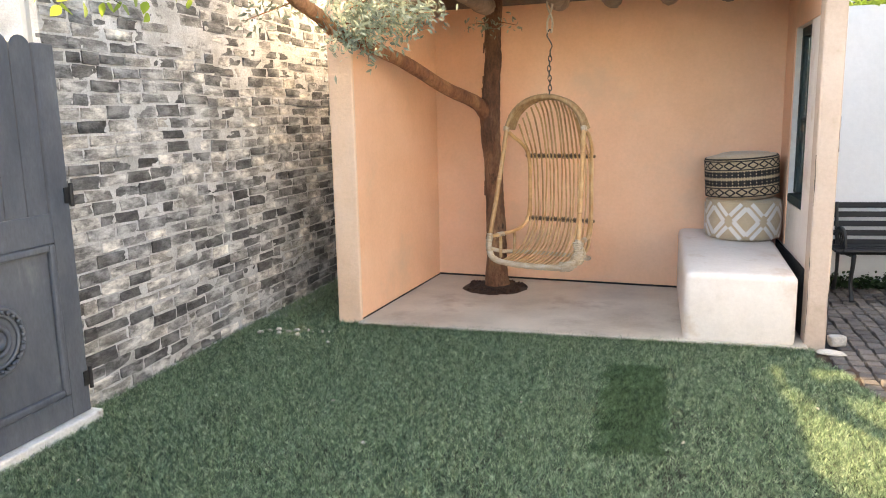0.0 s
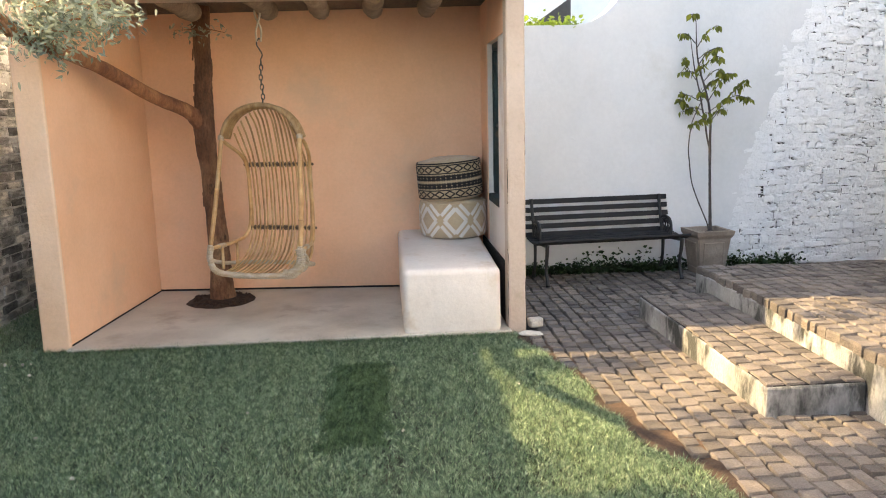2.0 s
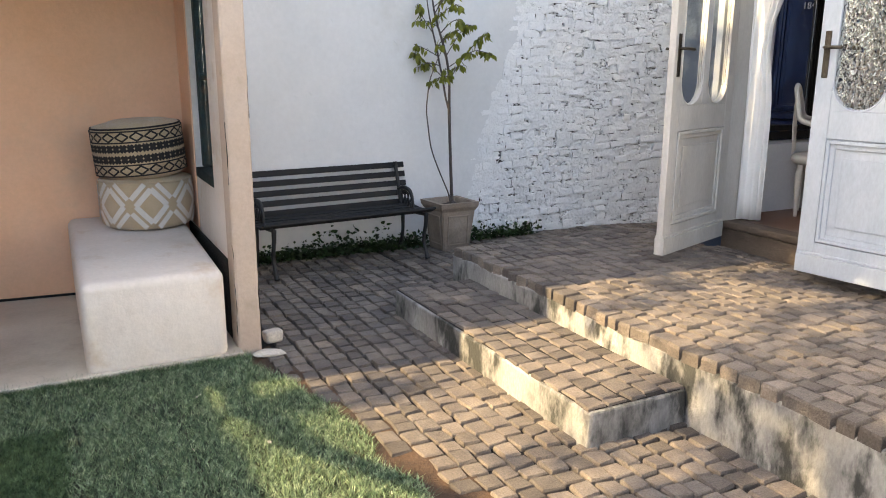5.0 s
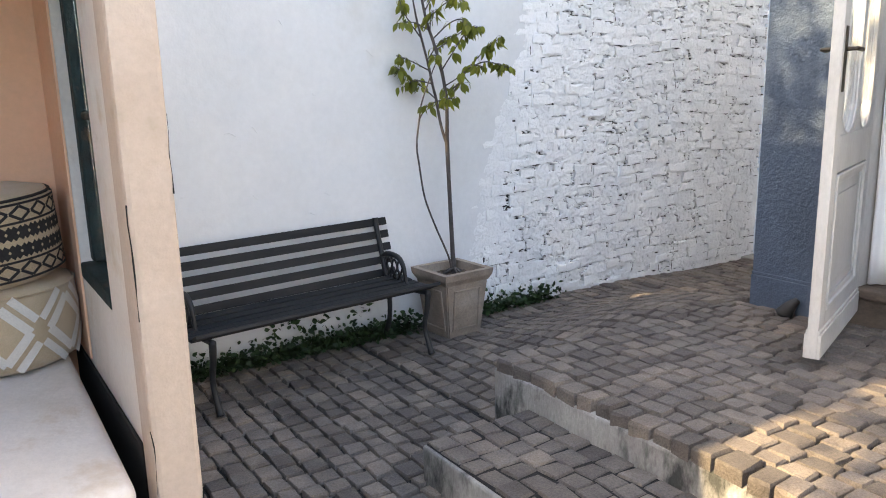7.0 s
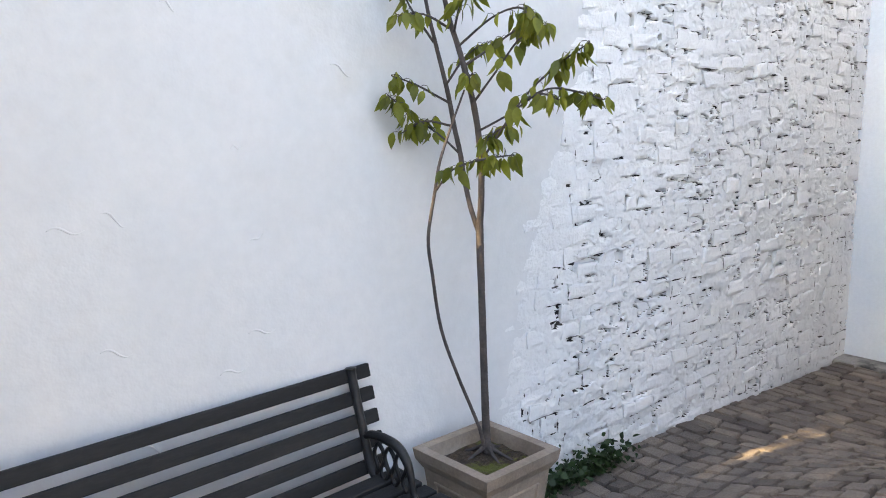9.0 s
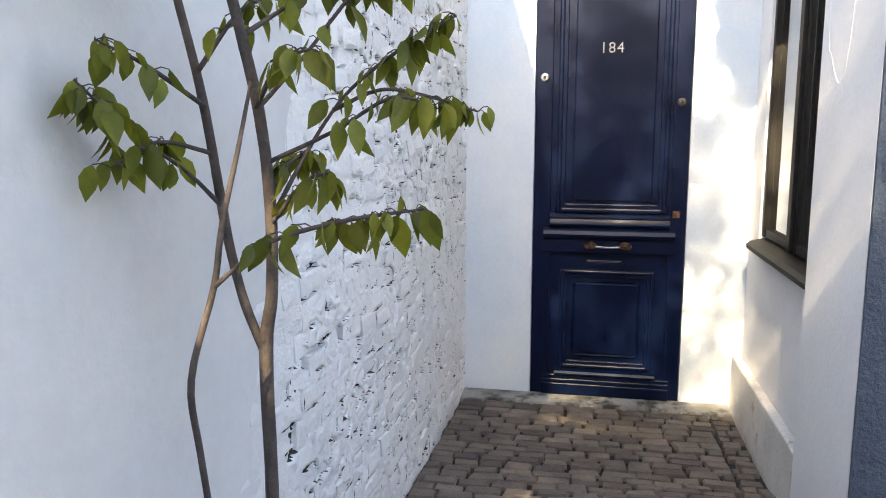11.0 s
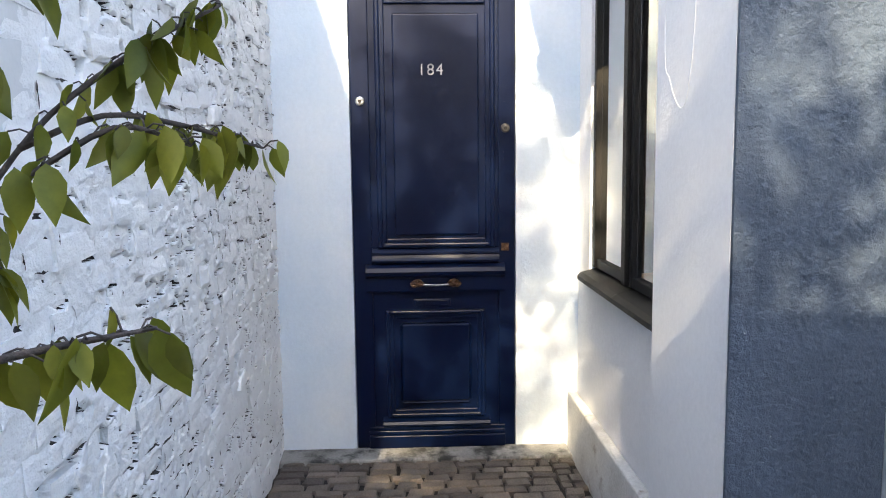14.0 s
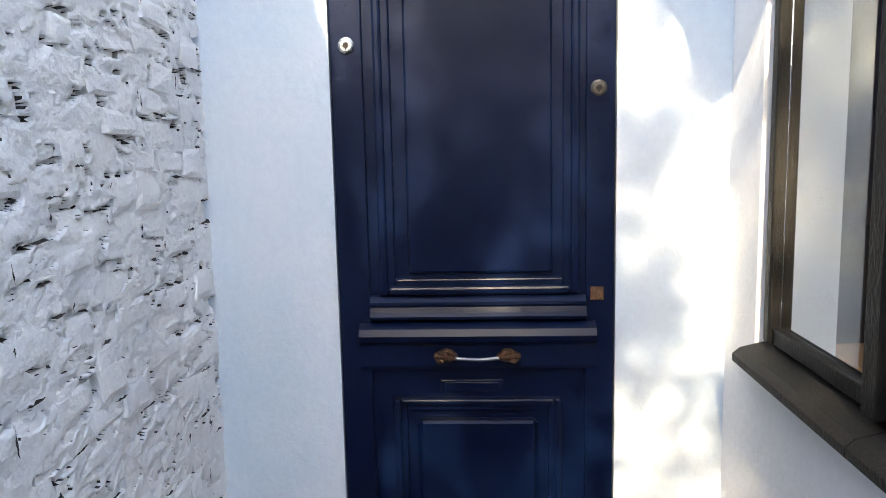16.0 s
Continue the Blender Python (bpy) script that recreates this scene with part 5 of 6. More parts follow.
def street_door():
    t = thing("door_street", pose(0, 0, 0), "tall navy blue panelled street door with number 184 and brass letter slot", "door", kind="structure")
    x = 6.815
    part("leaf", boxes((x, x + 0.05, D0 + 0.004, D1 - 0.004, -0.034, DTOP - 0.004), bevel=0.002), M_NAVY, t)
    for y0, y1 in ((D0 + 0.005, 6.105), (6.835, D1 - 0.005)):
        part("stile", boxes((x - 0.016, x - 0.001, y0, y1, -0.033, DTOP - 0.02), bevel=0.004), M_NAVY, t)
    for z0, z1, d in ((-0.032, 0.045, 0.034), (0.045, 0.072, 0.024), (0.072, 0.096, 0.015)):
        part("base_moulding", boxes((x - d - 0.003, x - 0.001, 6.07, 6.87, z0, z1 - 0.001), bevel=0.006), M_NAVY, t)
    bm = bmesh.new()
    ring_moulding(bm, x, 6.125, 6.80, 1.152, 2.575, 0.055, 0.030)
    up = part("upper_moulding", bm, M_NAVY, t)
    part("upper_panel", boxes((x - 0.012, x - 0.001, 6.215, 6.70, 1.225, 2.465), bevel=0.008), M_NAVY, t)
    bm = bmesh.new()
    ring_moulding(bm, x, 6.185, 6.762, 0.150, 0.788, 0.045, 0.028)
    part("lower_moulding", bm, M_NAVY, t)
    bm = bmesh.new()
    box(bm, x - 0.022, x - 0.001, 6.265, 6.682, 0.235, 0.715, 0.018, 1)
    part("lower_panel", bm, M_NAVY, t)
    # bulging rail with the letter slot
    prof = [(0.0, 0.893), (-0.028, 0.896), (-0.034, 0.908), (-0.034, 0.978), (-0.042, 0.988), (-0.058, 0.998), (-0.063, 1.018), (-0.050, 1.040), (-0.026, 1.058), (0.0, 1.062)]
    bm = bmesh.new()
    prism(bm, prof, 0.80, pose(x - 0.001, 6.072, 0))
    part("middle_rail", bm, M_NAVY, t)
    bm = bmesh.new()
    prism(bm, [(0, 1.068), (-0.040, 1.071), (-0.045, 1.082), (-0.036, 1.094), (-0.030, 1.112), (-0.035, 1.120), (-0.034, 1.130), (-0.016, 1.148), (0, 1.150)], 0.73, pose(x - 0.001, 6.104, 0))
    part("rail_bead", bm, M_NAVY, t)
    bm = bmesh.new()
    prism(bm, [(0, 0.098), (-0.034, 0.100), (-0.038, 0.110), (-0.028, 0.124), (-0.030, 0.134), (0, 0.148)], 0.63, pose(x - 0.001, 6.158, 0))
    part("lower_bead", bm, M_NAVY, t)
    part("slot", boxes((x - 0.010, x - 0.001, 6.385, 6.60, 0.808, 0.852), bevel=0.004), M_NAVY, t)
    part("slot_flap", boxes((x - 0.016, x - 0.0105, 6.40, 6.585, 0.818, 0.844), bevel=0.003), M_NAVY, t)
    # cornice with brackets above the upper panel
    for y0 in (6.15, 6.70):
        bm = boxes((x - 0.05, x - 0.001, y0, y0 + 0.085, 2.64, 2.78), (x - 0.07, x - 0.001, y0 - 0.012, y0 + 0.097, 2.781, 2.83))
        for k in range(3):
            box(bm, x - 0.044, x - 0.001, y0 + 0.006 + k * 0.028, y0 + 0.024 + k * 0.028, 2.612, 2.639, 0.005, 2)
        part("bracket", bm, M_NAVY, t, "carved bracket with three drops")
    part("frieze", boxes((x - 0.02, x - 0.001, 6.26, 6.675, 2.66, 2.77), bevel=0.008), M_NAVY, t)
    part("cornice", boxes((x - 0.085, x - 0.001, 6.08, 6.86, 2.832, 2.90), bevel=0.02), M_NAVY, t)
    # furniture
    bm = bmesh.new()
    for s in (0, 1):
        y, d = 6.37 + s * 0.205, 2 * s - 1
        for k, (dx, r) in enumerate(((0.0, 0.019), (0.014, 0.024), (0.028, 0.017))):
            tube(bm, [(x - 0.05 - dx, y - d * 0.034, 0.947), (x - 0.055 - dx, y, 0.955), (x - 0.05 - dx, y + d * 0.042, 0.951)], [r * 0.45, r, r * 0.3], 8, 4)
        for dz, dy in ((0.018, 0.012), (-0.012, 0.020), (0.016, -0.014)):
            tube(bm, [(x - 0.086, y + d * (dy - 0.014), 0.950 + dz * 0.4), (x - 0.094, y + d * dy, 0.952 + dz), (x - 0.070, y + d * (dy + 0.020), 0.952 + dz * 0.6)], [0.004, 0.008, 0.003], 7, 4)
    part("handle_mount", bm, M_BRONZE, t, "leaf-shaped rusty bronze mount", True)
    bm = bmesh.new()
    tube(bm, [(x - 0.082, 6.375, 0.950), (x - 0.086, 6.47, 0.944), (x - 0.082, 6.57, 0.950)], 0.0058, 8, 4)
    part("handle_bar", bm, M_DULL, t, "dull nickel handle bar", True)
    for y, z, m, lab in ((6.885, 1.985, M_CHROME, "bright round lock"), (6.065, 1.83, M_CHAIN, "worn round keyhole")):
        bm = bmesh.new()
        tube(bm, [(x - 0.010, y, z), (x - 0.024, y, z), (x - 0.028, y, z)], [0.027, 0.026, 0.019], 20, 1)
        lk = part("lock", bm, m, t, lab, False)
        bm = bmesh.new()
        tube(bm, [(x - 0.0275, y, z), (x - 0.0295, y, z)], 0.0095, 14, 1)
        box(bm, x - 0.0300, x - 0.0275, y - 0.002, y + 0.002, z - 0.014, z + 0.002)
        part("keyhole", bm, M_JUTE_DARK, lk, "dark keyhole")
    part("lock_plate", boxes((x - 0.0185, x - 0.0165, 6.03, 6.10, 1.785, 1.875), bevel=0.0006), M_NAVY, t)
    part("latch_plate", boxes((x - 0.022, x - 0.0165, 6.045, 6.09, 1.13, 1.175), bevel=0.002), M_BRONZE, t, "small tarnished latch plate")
    bm = bmesh.new()
    for y, z in ((6.07, 1.98), (6.07, 1.695), (6.07, 1.66), (6.885, 2.12)):
        tube(bm, [(x - 0.015, y, z), (x - 0.020, y, z)], 0.006, 8, 1)
    part("screw", bm, M_NAVY, t)
    font = bpy.data.curves.new("number", "FONT")
    font.body, font.size, font.extrude, font.align_x = "184", 0.090, 0.004, "CENTER"
    font.offset = -0.0006
    font.space_character = 1.12
    font.materials.append(M_DULL)
    tx = new("number", font)
    tx.matrix_world = pose(x - 0.0165, 6.485, 2.128, 90, 0, -90)
    tx.parent = t
    tagged(tx, "dull silver house number 184")


street_door()


# ---- passage window ----
def passage_window():
    t = thing("window_passage", pose(0, 0, 0), "weathered dark timber casement window with a sloping sill", "window", kind="structure")
    y0, y1 = 5.565, 5.635
    for nm, r in (("window_frame", (6.43, 6.475, y0, y1, WZ0 + 0.031, WZ1 - 0.03)), ("window_frame", (W0 + 0.03, W0 + 0.11, y0, y1, WZ0 + 0.031, WZ1 - 0.03)), ("window_frame", (W0 + 0.03, 6.49, y0, y1, WZ1 - 0.029, WZ1)), ("mullion", (5.80, 5.87, y0 + 0.006, y1 + 0.012, WZ0 + 0.031, WZ1 - 0.031)),
                  ("casement_stile", (5.765, 5.798, y0 + 0.01, y1 - 0.006, WZ0 + 0.031, WZ1 - 0.031)), ("bottom_rail", (5.872, 6.428, y0 + 0.01, y1 - 0.01, WZ0 + 0.031, WZ0 + 0.08)), ("bottom_rail", (W0 + 0.112, 5.763, y0 + 0.01, y1 - 0.01, WZ0 + 0.031, WZ0 + 0.08))):
        part(nm, boxes(r, bevel=0.007), M_DARKWOOD, t)
    for a, b in ((5.80, 6.515), (5.075, 5.795)):
        bm = bmesh.new()
        prism(bm, [(-0.04, -0.02), (0.075, -0.035), (0.092, -0.022), (0.092, 0.0), (0.07, 0.018), (-0.04, 0.045)], b - a)
        bmesh.ops.rotate(bm, verts=bm.verts, matrix=Matrix.Rotation(radians(90), 3, "Z"))
        bmesh.ops.scale(bm, verts=bm.verts, vec=(-1, 1, 1))
        bmesh.ops.reverse_faces(bm, faces=bm.faces)
        bmesh.ops.translate(bm, verts=bm.verts, vec=(a, 5.615, WZ0 - 0.018))
        part("window_sill", bm, M_DARKWOOD, t)
    for a, b in ((5.872, 6.428), (W0 + 0.112, 5.763)):
        p = part("pane", boxes((a, b, 5.598, 5.602, WZ0 + 0.081, WZ1 - 0.031)), M_GLASS, t)
        p.visible_shadow = False


passage_window()
bm = bmesh.new()
tube(bm, [(4.995, 5.7525, 3.4), (4.99, 5.7525, 2.1), (4.93, 5.7525, 1.90), (4.82, 5.7525, 1.80), (4.75, 5.7525, 1.88), (4.705, 5.7525, 2.2), (4.66, 5.7525, 3.4)], 0.0009, 6, 6)
tagged(mesh_ob("blind_cord", bm, M_CURTAIN, None, True), "thin white looped cord hanging on the pier", "cord")


# ---- glazed double doors ----
def glazed_leaf(m, label, group, mirror):
    t = thing("glazed_door", m, label, "door", group)
    w, h, th = 0.88, 2.50, 0.045
    # the ajar leaf takes the copy with shade in its colour
    paint = M_WHITEWOOD_SHADED if mirror else M_WHITEWOOD
    # local: x across from the hinge, y thickness, z up from the leaf's foot
    def bar(nm, x0, x1, z0, z1, d=th, lab=""):
        part(nm, boxes((x0, x1, -d / 2, d / 2, z0, z1), bevel=0.004), paint, t, lab)
    bar("stile", 0.0, 0.105, 0, h)
    bar("stile", w - 0.105, w, 0, h)
    bar("rail", 0.1051, w - 0.1051, 0, 0.19)
    bar("rail", 0.1051, w - 0.1051, 0.80, 0.96)
    bar("rail", 0.1051, w - 0.1051, h - 0.12, h)
    bar("glazing_bar", 0.405, 0.475, 0.961, h - 0.121)
    part("panel", boxes((0.1055, w - 0.1055, -0.007, 0.007, 0.191, 0.799)), paint, t)
    for side in (-1, 1):
        ya, yb = sorted((side * 0.0075, side * 0.013))
        part("panel_field", boxes((0.21, w - 0.21, ya, yb, 0.295, 0.695), bevel=0.004), paint, t)
    for side in (-1, 1):
        bm = bmesh.new()
        for k, (ww, dd) in enumerate(((0.050, 0.014), (0.022, 0.034))):
            for r in ((0.11, 0.11 + ww, 0.195, 0.795), (w - 0.11 - ww, w - 0.11, 0.195, 0.795), (0.11 + ww, w - 0.11 - ww, 0.195, 0.195 + ww), (0.11 + ww, w - 0.11 - ww, 0.795 - ww, 0.795)):
                ya, yb = sorted((side * 0.006, side * (0.008 + dd * 0.6)))
                box(bm, r[0], r[1], ya, yb, r[2], r[3], 0.003, 1)
        part("panel_moulding", bm, paint, t)
    bar("kick_board", 0.002, w - 0.002, 0.0, 0.11, th + 0.024)
    bar("kick_bead", 0.002, w - 0.002, 0.111, 0.128, th + 0.014)
    for x0, x1 in ((0.1055, 0.4045), (0.4755, w - 0.1055)):
        r = (x1 - x0) / 2
        cx = (x0 + x1) / 2
        for s in (-1, 1):
            arcp = [(cx + s * r * math.sin(a), 0.9605 + r - r * math.cos(a)) for a in np.linspace(0, math.pi / 2, 9)]
            bm = bmesh.new()
            prism(bm, [(cx + s * r, 0.9605)] + arcp[::-1], th - 0.004, pose(0, -th / 2 + 0.002, 0))
            part("corner_block", bm, paint, t)
        out = [(x0, h - 0.125), (x0, 1.6), (x0, 0.9605 + r)] + [(cx - r * math.cos(a), 0.9605 + r - r * math.sin(a)) for a in np.linspace(0.2, math.pi - 0.2, 11)] + [(x1, 0.9605 + r), (x1, 1.6), (x1, h - 0.125)]
        for s in (-1, 1):
            bm = bmesh.new()
            tube(bm, [(u, s * (th / 2 - 0.003), v) for u, v in out], 0.0060, 8, 2)
            part("pane_bead", bm, paint, t, smooth=True)
        p = part("pane", boxes((x0 + 0.001, x1 - 0.001, -0.004, 0.004, 0.962, h - 0.122)), M_HAMMERED if mirror else M_GLASS, t, "hammered glass pane" if mirror else "clear glass pane")
        p.visible_shadow = False
    hx = w - 0.05
    for s in (-1, 1):
        part("lock_plate", boxes((hx - 0.018, hx + 0.018, *sorted((s * (th / 2 + 0.0005), s * (th / 2 + 0.006))), 1.14, 1.40), bevel=0.002), M_BRASS, t, "aged brass lock plate")
        bm = bmesh.new()
        y = s * (th / 2 + 0.045)
        tube(bm, [(hx, s * (th / 2 + 0.005), 1.31), (hx, y * 0.9, 1.31), (hx - 0.02, y, 1.31), (hx - 0.11, y, 1.308)], [0.009, 0.008, 0.009, 0.0095], 8, 4)
        part("handle", bm, M_BRASS, t, "aged brass lever handle", True)
    bm = bmesh.new()
    for z in (0.3, 1.25, 2.2):
        tube(bm, [(-0.004, 0, z - 0.05), (-0.004, 0, z + 0.05)], 0.009, 8, 1)
    part("hinge", bm, M_IRON, t)
    return t


ang = math.degrees(math.atan2(4.92 - 5.205, 3.63 - 4.465))
glazed_leaf(pose(4.465, 5.205, 0.372, 0, 0, ang), "worn off-white glazed door leaf with rounded panes, standing open", "glazed double doors", False)
glazed_leaf(pose(4.25, 3.40, 0.372, 0, 0, 96.5), "off-white glazed door leaf with hammered panes, standing ajar", "glazed double doors", True)
t = thing("door_frame_house", pose(0, 0, 0), "off-white timber frame round the glazed doors", "door frame", kind="structure")
for r in ((4.425, 4.735, H1 - 0.05, H1 - 0.001, HSILL + 0.002, HTOP - 0.001), (4.425, 4.735, H0 + 0.001, H0 + 0.04, HSILL + 0.002, HTOP - 0.001), (4.425, 4.60, H0 + 0.041, H1 - 0.051, HTOP - 0.06, HTOP - 0.001)):
    part("jamb", boxes(r, bevel=0.004), M_WHITEWOOD, t)
part("architrave", boxes((4.385, 4.419, H1 - 0.05, H1 + 0.008, 0.495, HTOP + 0.05), bevel=0.006), M_WHITEWOOD_SHADED, t)
bm = bmesh.new()
tube(bm, [(4.34, 5.50, level(4.34, 5.5) + 0.001), (4.345, 5.47, level(4.34, 5.5) + 0.05), (4.37, 5.44, level(4.34, 5.5) + 0.09)], [0.05, 0.035, 0.018], 8, 3)
tagged(mesh_ob("door_stop", bm, M_IRON, None, True), "black rubber door stop on the setts by the plinth", "door stop")

# curtain in the doorway
bm = bmesh.new()
cols = []
for k in range(41):
    u = k / 40
    row = []
    for j in range(15):
        z = 0.475 + (2.9 - 0.475) * j / 14
        gather = 1 - 0.45 * math.exp(-((z - 1.75) / 0.30) ** 2)
        y = 5.235 - u * (0.14 + 0.13 * ease((z - 1.8) / 0.6)) * gather
        x = 4.66 + 0.10 * u + 0.014 * math.sin(u * 19 + 2.2 * math.sin(u * 7) + 0.8 * math.sin(z * 2)) * (0.6 + 0.4 * gather)
        row.append(bm.verts.new((x, y, z)))
    cols.append(row)
for a, b in zip(cols, cols[1:]):
    for j in range(14):
        bm.faces.new((a[j], a[j + 1], b[j + 1], b[j]))
cur = mesh_ob("curtain", bm, M_CURTAIN, None, True)
sol = cur.modifiers.new("cloth", "SOLIDIFY")
sol.thickness = 0.003
tagged(cur, "white cotton curtain gathered at the doorway", "curtain")


# ---- room things ----
def carved_chair():
    t = thing("carved_chair", pose(5.42, 5.09, HSILL, 0, 0, 35), "white carved chair with cane back and round seat", "chair")
    bm = bmesh.new()
    lathe(bm, [(0.02, 0.40), (0.23, 0.40), (0.255, 0.42), (0.25, 0.45), (0.225, 0.47), (0.02, 0.475)], 28)
    part("seat", bm, M_WHITEWOOD, t, smooth=True)
    for sx, sy in ((-0.17, -0.17), (0.17, -0.17), (-0.15, 0.17), (0.15, 0.17)):
        bm = bmesh.new()
        tube(bm, [(sx, sy, 0.40), (sx, sy, 0.36), (sx * 1.03, sy * 1.03, 0.30), (sx, sy, 0.1), (sx, sy, 0.0)], [0.028, 0.024, 0.026, 0.017, 0.012], 10, 4)
        part("leg", bm, M_WHITEWOOD, t, smooth=True)
    for s in (-1, 1):
        bm = bmesh.new()
        tube(bm, [(s * 0.21, -0.12, 0.46), (s * 0.24, -0.02, 0.52), (s * 0.22, 0.06, 0.60), (s * 0.25, 0.10, 0.70), (s * 0.235, 0.20, 0.74), (s * 0.2, 0.23, 0.86), (s * 0.14, 0.25, 0.95), (0.0, 0.255, 0.98)], [0.02, 0.022, 0.018, 0.022, 0.02, 0.018, 0.018, 0.02], 8, 5)
        part("back_frame", bm, M_WHITEWOOD, t, smooth=True)
    bm = bmesh.new()
    for k in range(9):
        x = -0.18 + 0.045 * k
        tube(bm, [(x, 0.235, 0.48), (x, 0.25, 0.70), (x * 0.9, 0.25, 0.93)], 0.004, 5, 2)
    for k in range(8):
        z = 0.52 + k * 0.05
        tube(bm, [(-0.19, 0.24, z), (0.19, 0.24, z)], 0.004, 5, 1)
    part("cane_back", bm, M_JUTE_WHITE, t, "woven cane back")


carved_chair()
t = thing("side_counter", pose(6.20, 5.10, HSILL), "oak-topped counter under the passage window", "counter")
part("top", boxes((-0.45, 0.50, -0.02, 0.27, 0.50, 0.54), bevel=0.006), M_OAK, t)
part("body", boxes((-0.40, 0.45, 0.02, 0.26, 0.0, 0.499), bevel=0.004), M_ROOMWALL, t)


# ---- beyond the white wall ----
t = thing("neighbour_house", pose(0, 0, 0), "pale blue house beyond the garden wall with a dark roof verge", "house")
part("wall", boxes((-2.0, 6.0, 12.0, 16.0, 0, 7.0)), M_PALE, t)
bm = bmesh.new()
prism(bm, [(1.3, 2.18), (2.47, 2.18), (2.47, 2.975)], 0.3, pose(0, 9.6, 0))
part("roof", bm, M_ROOFDARK, t, "dark slate verge")


def clump(name, spots, n, size, material, label, category, seed, spread=(0.09, 0.06, 0.05), kind=""):
    rnd = random.Random(seed)
    mats = []
    for x, y, z in spots:
        for _ in range(n):
            p = Vector((x + rnd.gauss(0, spread[0]), y + rnd.gauss(0, spread[1]), max(0.01, z + abs(rnd.gauss(0, spread[2])))))
            mats.append(aim(p, (rnd.uniform(-1, 1), rnd.uniform(-1.2, 0.6), rnd.uniform(-0.5, 0.7)), rnd.uniform(0, 6.28), rnd.uniform(0.6, 1.3)))
    ob = new(name, leaves_mesh(name, mats, leaf_verts(size, size * 0.75, 0.2, 0.15), material))
    return tagged(ob, label, category, kind=kind)


rnd = random.Random(3)
clump("wall_weeds", [(1.25 + 0.055 * i + rnd.uniform(-0.03, 0.03), 7.31, 0.0) for i in range(33)], 95, 0.034, M_WEED, "dark creeping weeds along the foot of the white wall", "weeds", 4, (0.06, 0.04, 0.045))
clump("wall_weeds", [(3.50 + 0.055 * i, 7.30, 0.01) for i in range(14)], 60, 0.034, M_WEED, "dark green weeds beside the planter at the wall foot", "weeds", 5, (0.06, 0.035, 0.05))
clump("wall_creeper", [(2.0 + 0.085 * i, 7.345, 0.05 + 0.05 * (i % 3)) for i in range(9)], 9, 0.04, M_WEED, "small ivy shoots climbing the white wall behind the bench", "ivy", 6, (0.04, 0.008, 0.05))
clump("wall_top_creeper", [(1.45 + 0.06 * i, 7.52, 2.40) for i in range(10)], 26, 0.05, M_LIMELEAF, "yellow-green creeper along the white wall's top", "creeper", 7, (0.05, 0.05, 0.05))
clump("fallen_leaves", [(rnd.uniform(-2.8, 0.9), rnd.uniform(2.2, 5.2), 0.02) for i in range(12)] + [(-2.75 + 0.04 * i, 4.95 + 0.03 * (i % 4), 0.015) for i in range(12)], 1, 0.026, M_STONE, "dry pale leaves fallen on the lawn", "leaves", 8, (0.02, 0.02, 0.005), "stuff")
# hanging twig near the gate
tw = thing("hanging_twig", pose(0, 0, 0), "leafy twig with lime green leaves hanging from the wall top", "twig")
bm = bmesh.new()
tube(bm, [(-3.05, 3.35, 2.66), (-2.80, 3.25, 2.50), (-2.55, 3.15, 2.22), (-2.40, 3.15, 2.12)], [0.006, 0.005, 0.004, 0.002], 6, 4)
tube(bm, [(-2.80, 3.25, 2.50), (-2.45, 3.4, 2.35), (-2.25, 3.45, 2.2)], [0.004, 0.003, 0.002], 6, 4)
part("stem", bm, M_STEM, tw)
rnd = random.Random(9)
mats = [aim(Vector((-2.72, 3.05, 2.10)).lerp(Vector((-2.25, 3.45, 2.19)), k / 15) + Vector((rnd.gauss(0, 0.05), rnd.gauss(0, 0.05), rnd.gauss(0.02, 0.04))), (rnd.uniform(-1, 1), rnd.uniform(-1, 1), -0.8), rnd.uniform(0, 6), rnd.uniform(0.8, 1.3)) for k in range(16)]
ob = new("leaves", leaves_mesh("leaves", mats, leaf_verts(0.07, 0.05, 0.2, 0.1), M_LIMELEAF))
ob.parent = tw


def stone(p, s, seed, label):
    rnd_ = random.Random(seed)
    bm = bmesh.new()
    bmesh.ops.create_icosphere(bm, subdivisions=2, radius=1)
    for v in bm.verts:
        k = 1 + 0.22 * noise.noise(v.co * 1.7 + Vector((seed, 0, 0)))
        v.co = Vector((v.co.x * s[0] * k, v.co.y * s[1] * k, max(-0.4, v.co.z) * s[2] * k))
    ob = mesh_ob("stone", bm, M_STONE)
    ob.matrix_world = pose(*p, 0, 0, rnd_.uniform(0, 360))
    return tagged(ob, label, "stone")


bm = bmesh.new()
box(bm, -0.055, 0.055, -0.04, 0.04, 0, 0.075, 0.022, 3)
for v in bm.verts:
    v.co += Vector((noise.noise(v.co * 20), noise.noise(v.co * 20 + Vector((4, 0, 0))), 0)) * 0.006
ob = mesh_ob("stone", bm, M_STONE, None, True)
ob.matrix_world = pose(1.205, 5.44, 0.0, 0, 0, 12)
tagged(ob, "pale worn stone block at the foot of the column", "stone")
stone((1.13, 5.24, 0.01), (0.09, 0.05, 0.022), 2, "flat chip of white plaster beside the column")
for i in range(7):
    stone((-2.80 + 0.05 * i, 4.93 + 0.05 * (i % 3), 0.012), (0.025, 0.02, 0.016), 10 + i, "small pale rubble piece on the lawn by the brick wall")

# ---- grass ----
gr = np.random.default_rng(4)


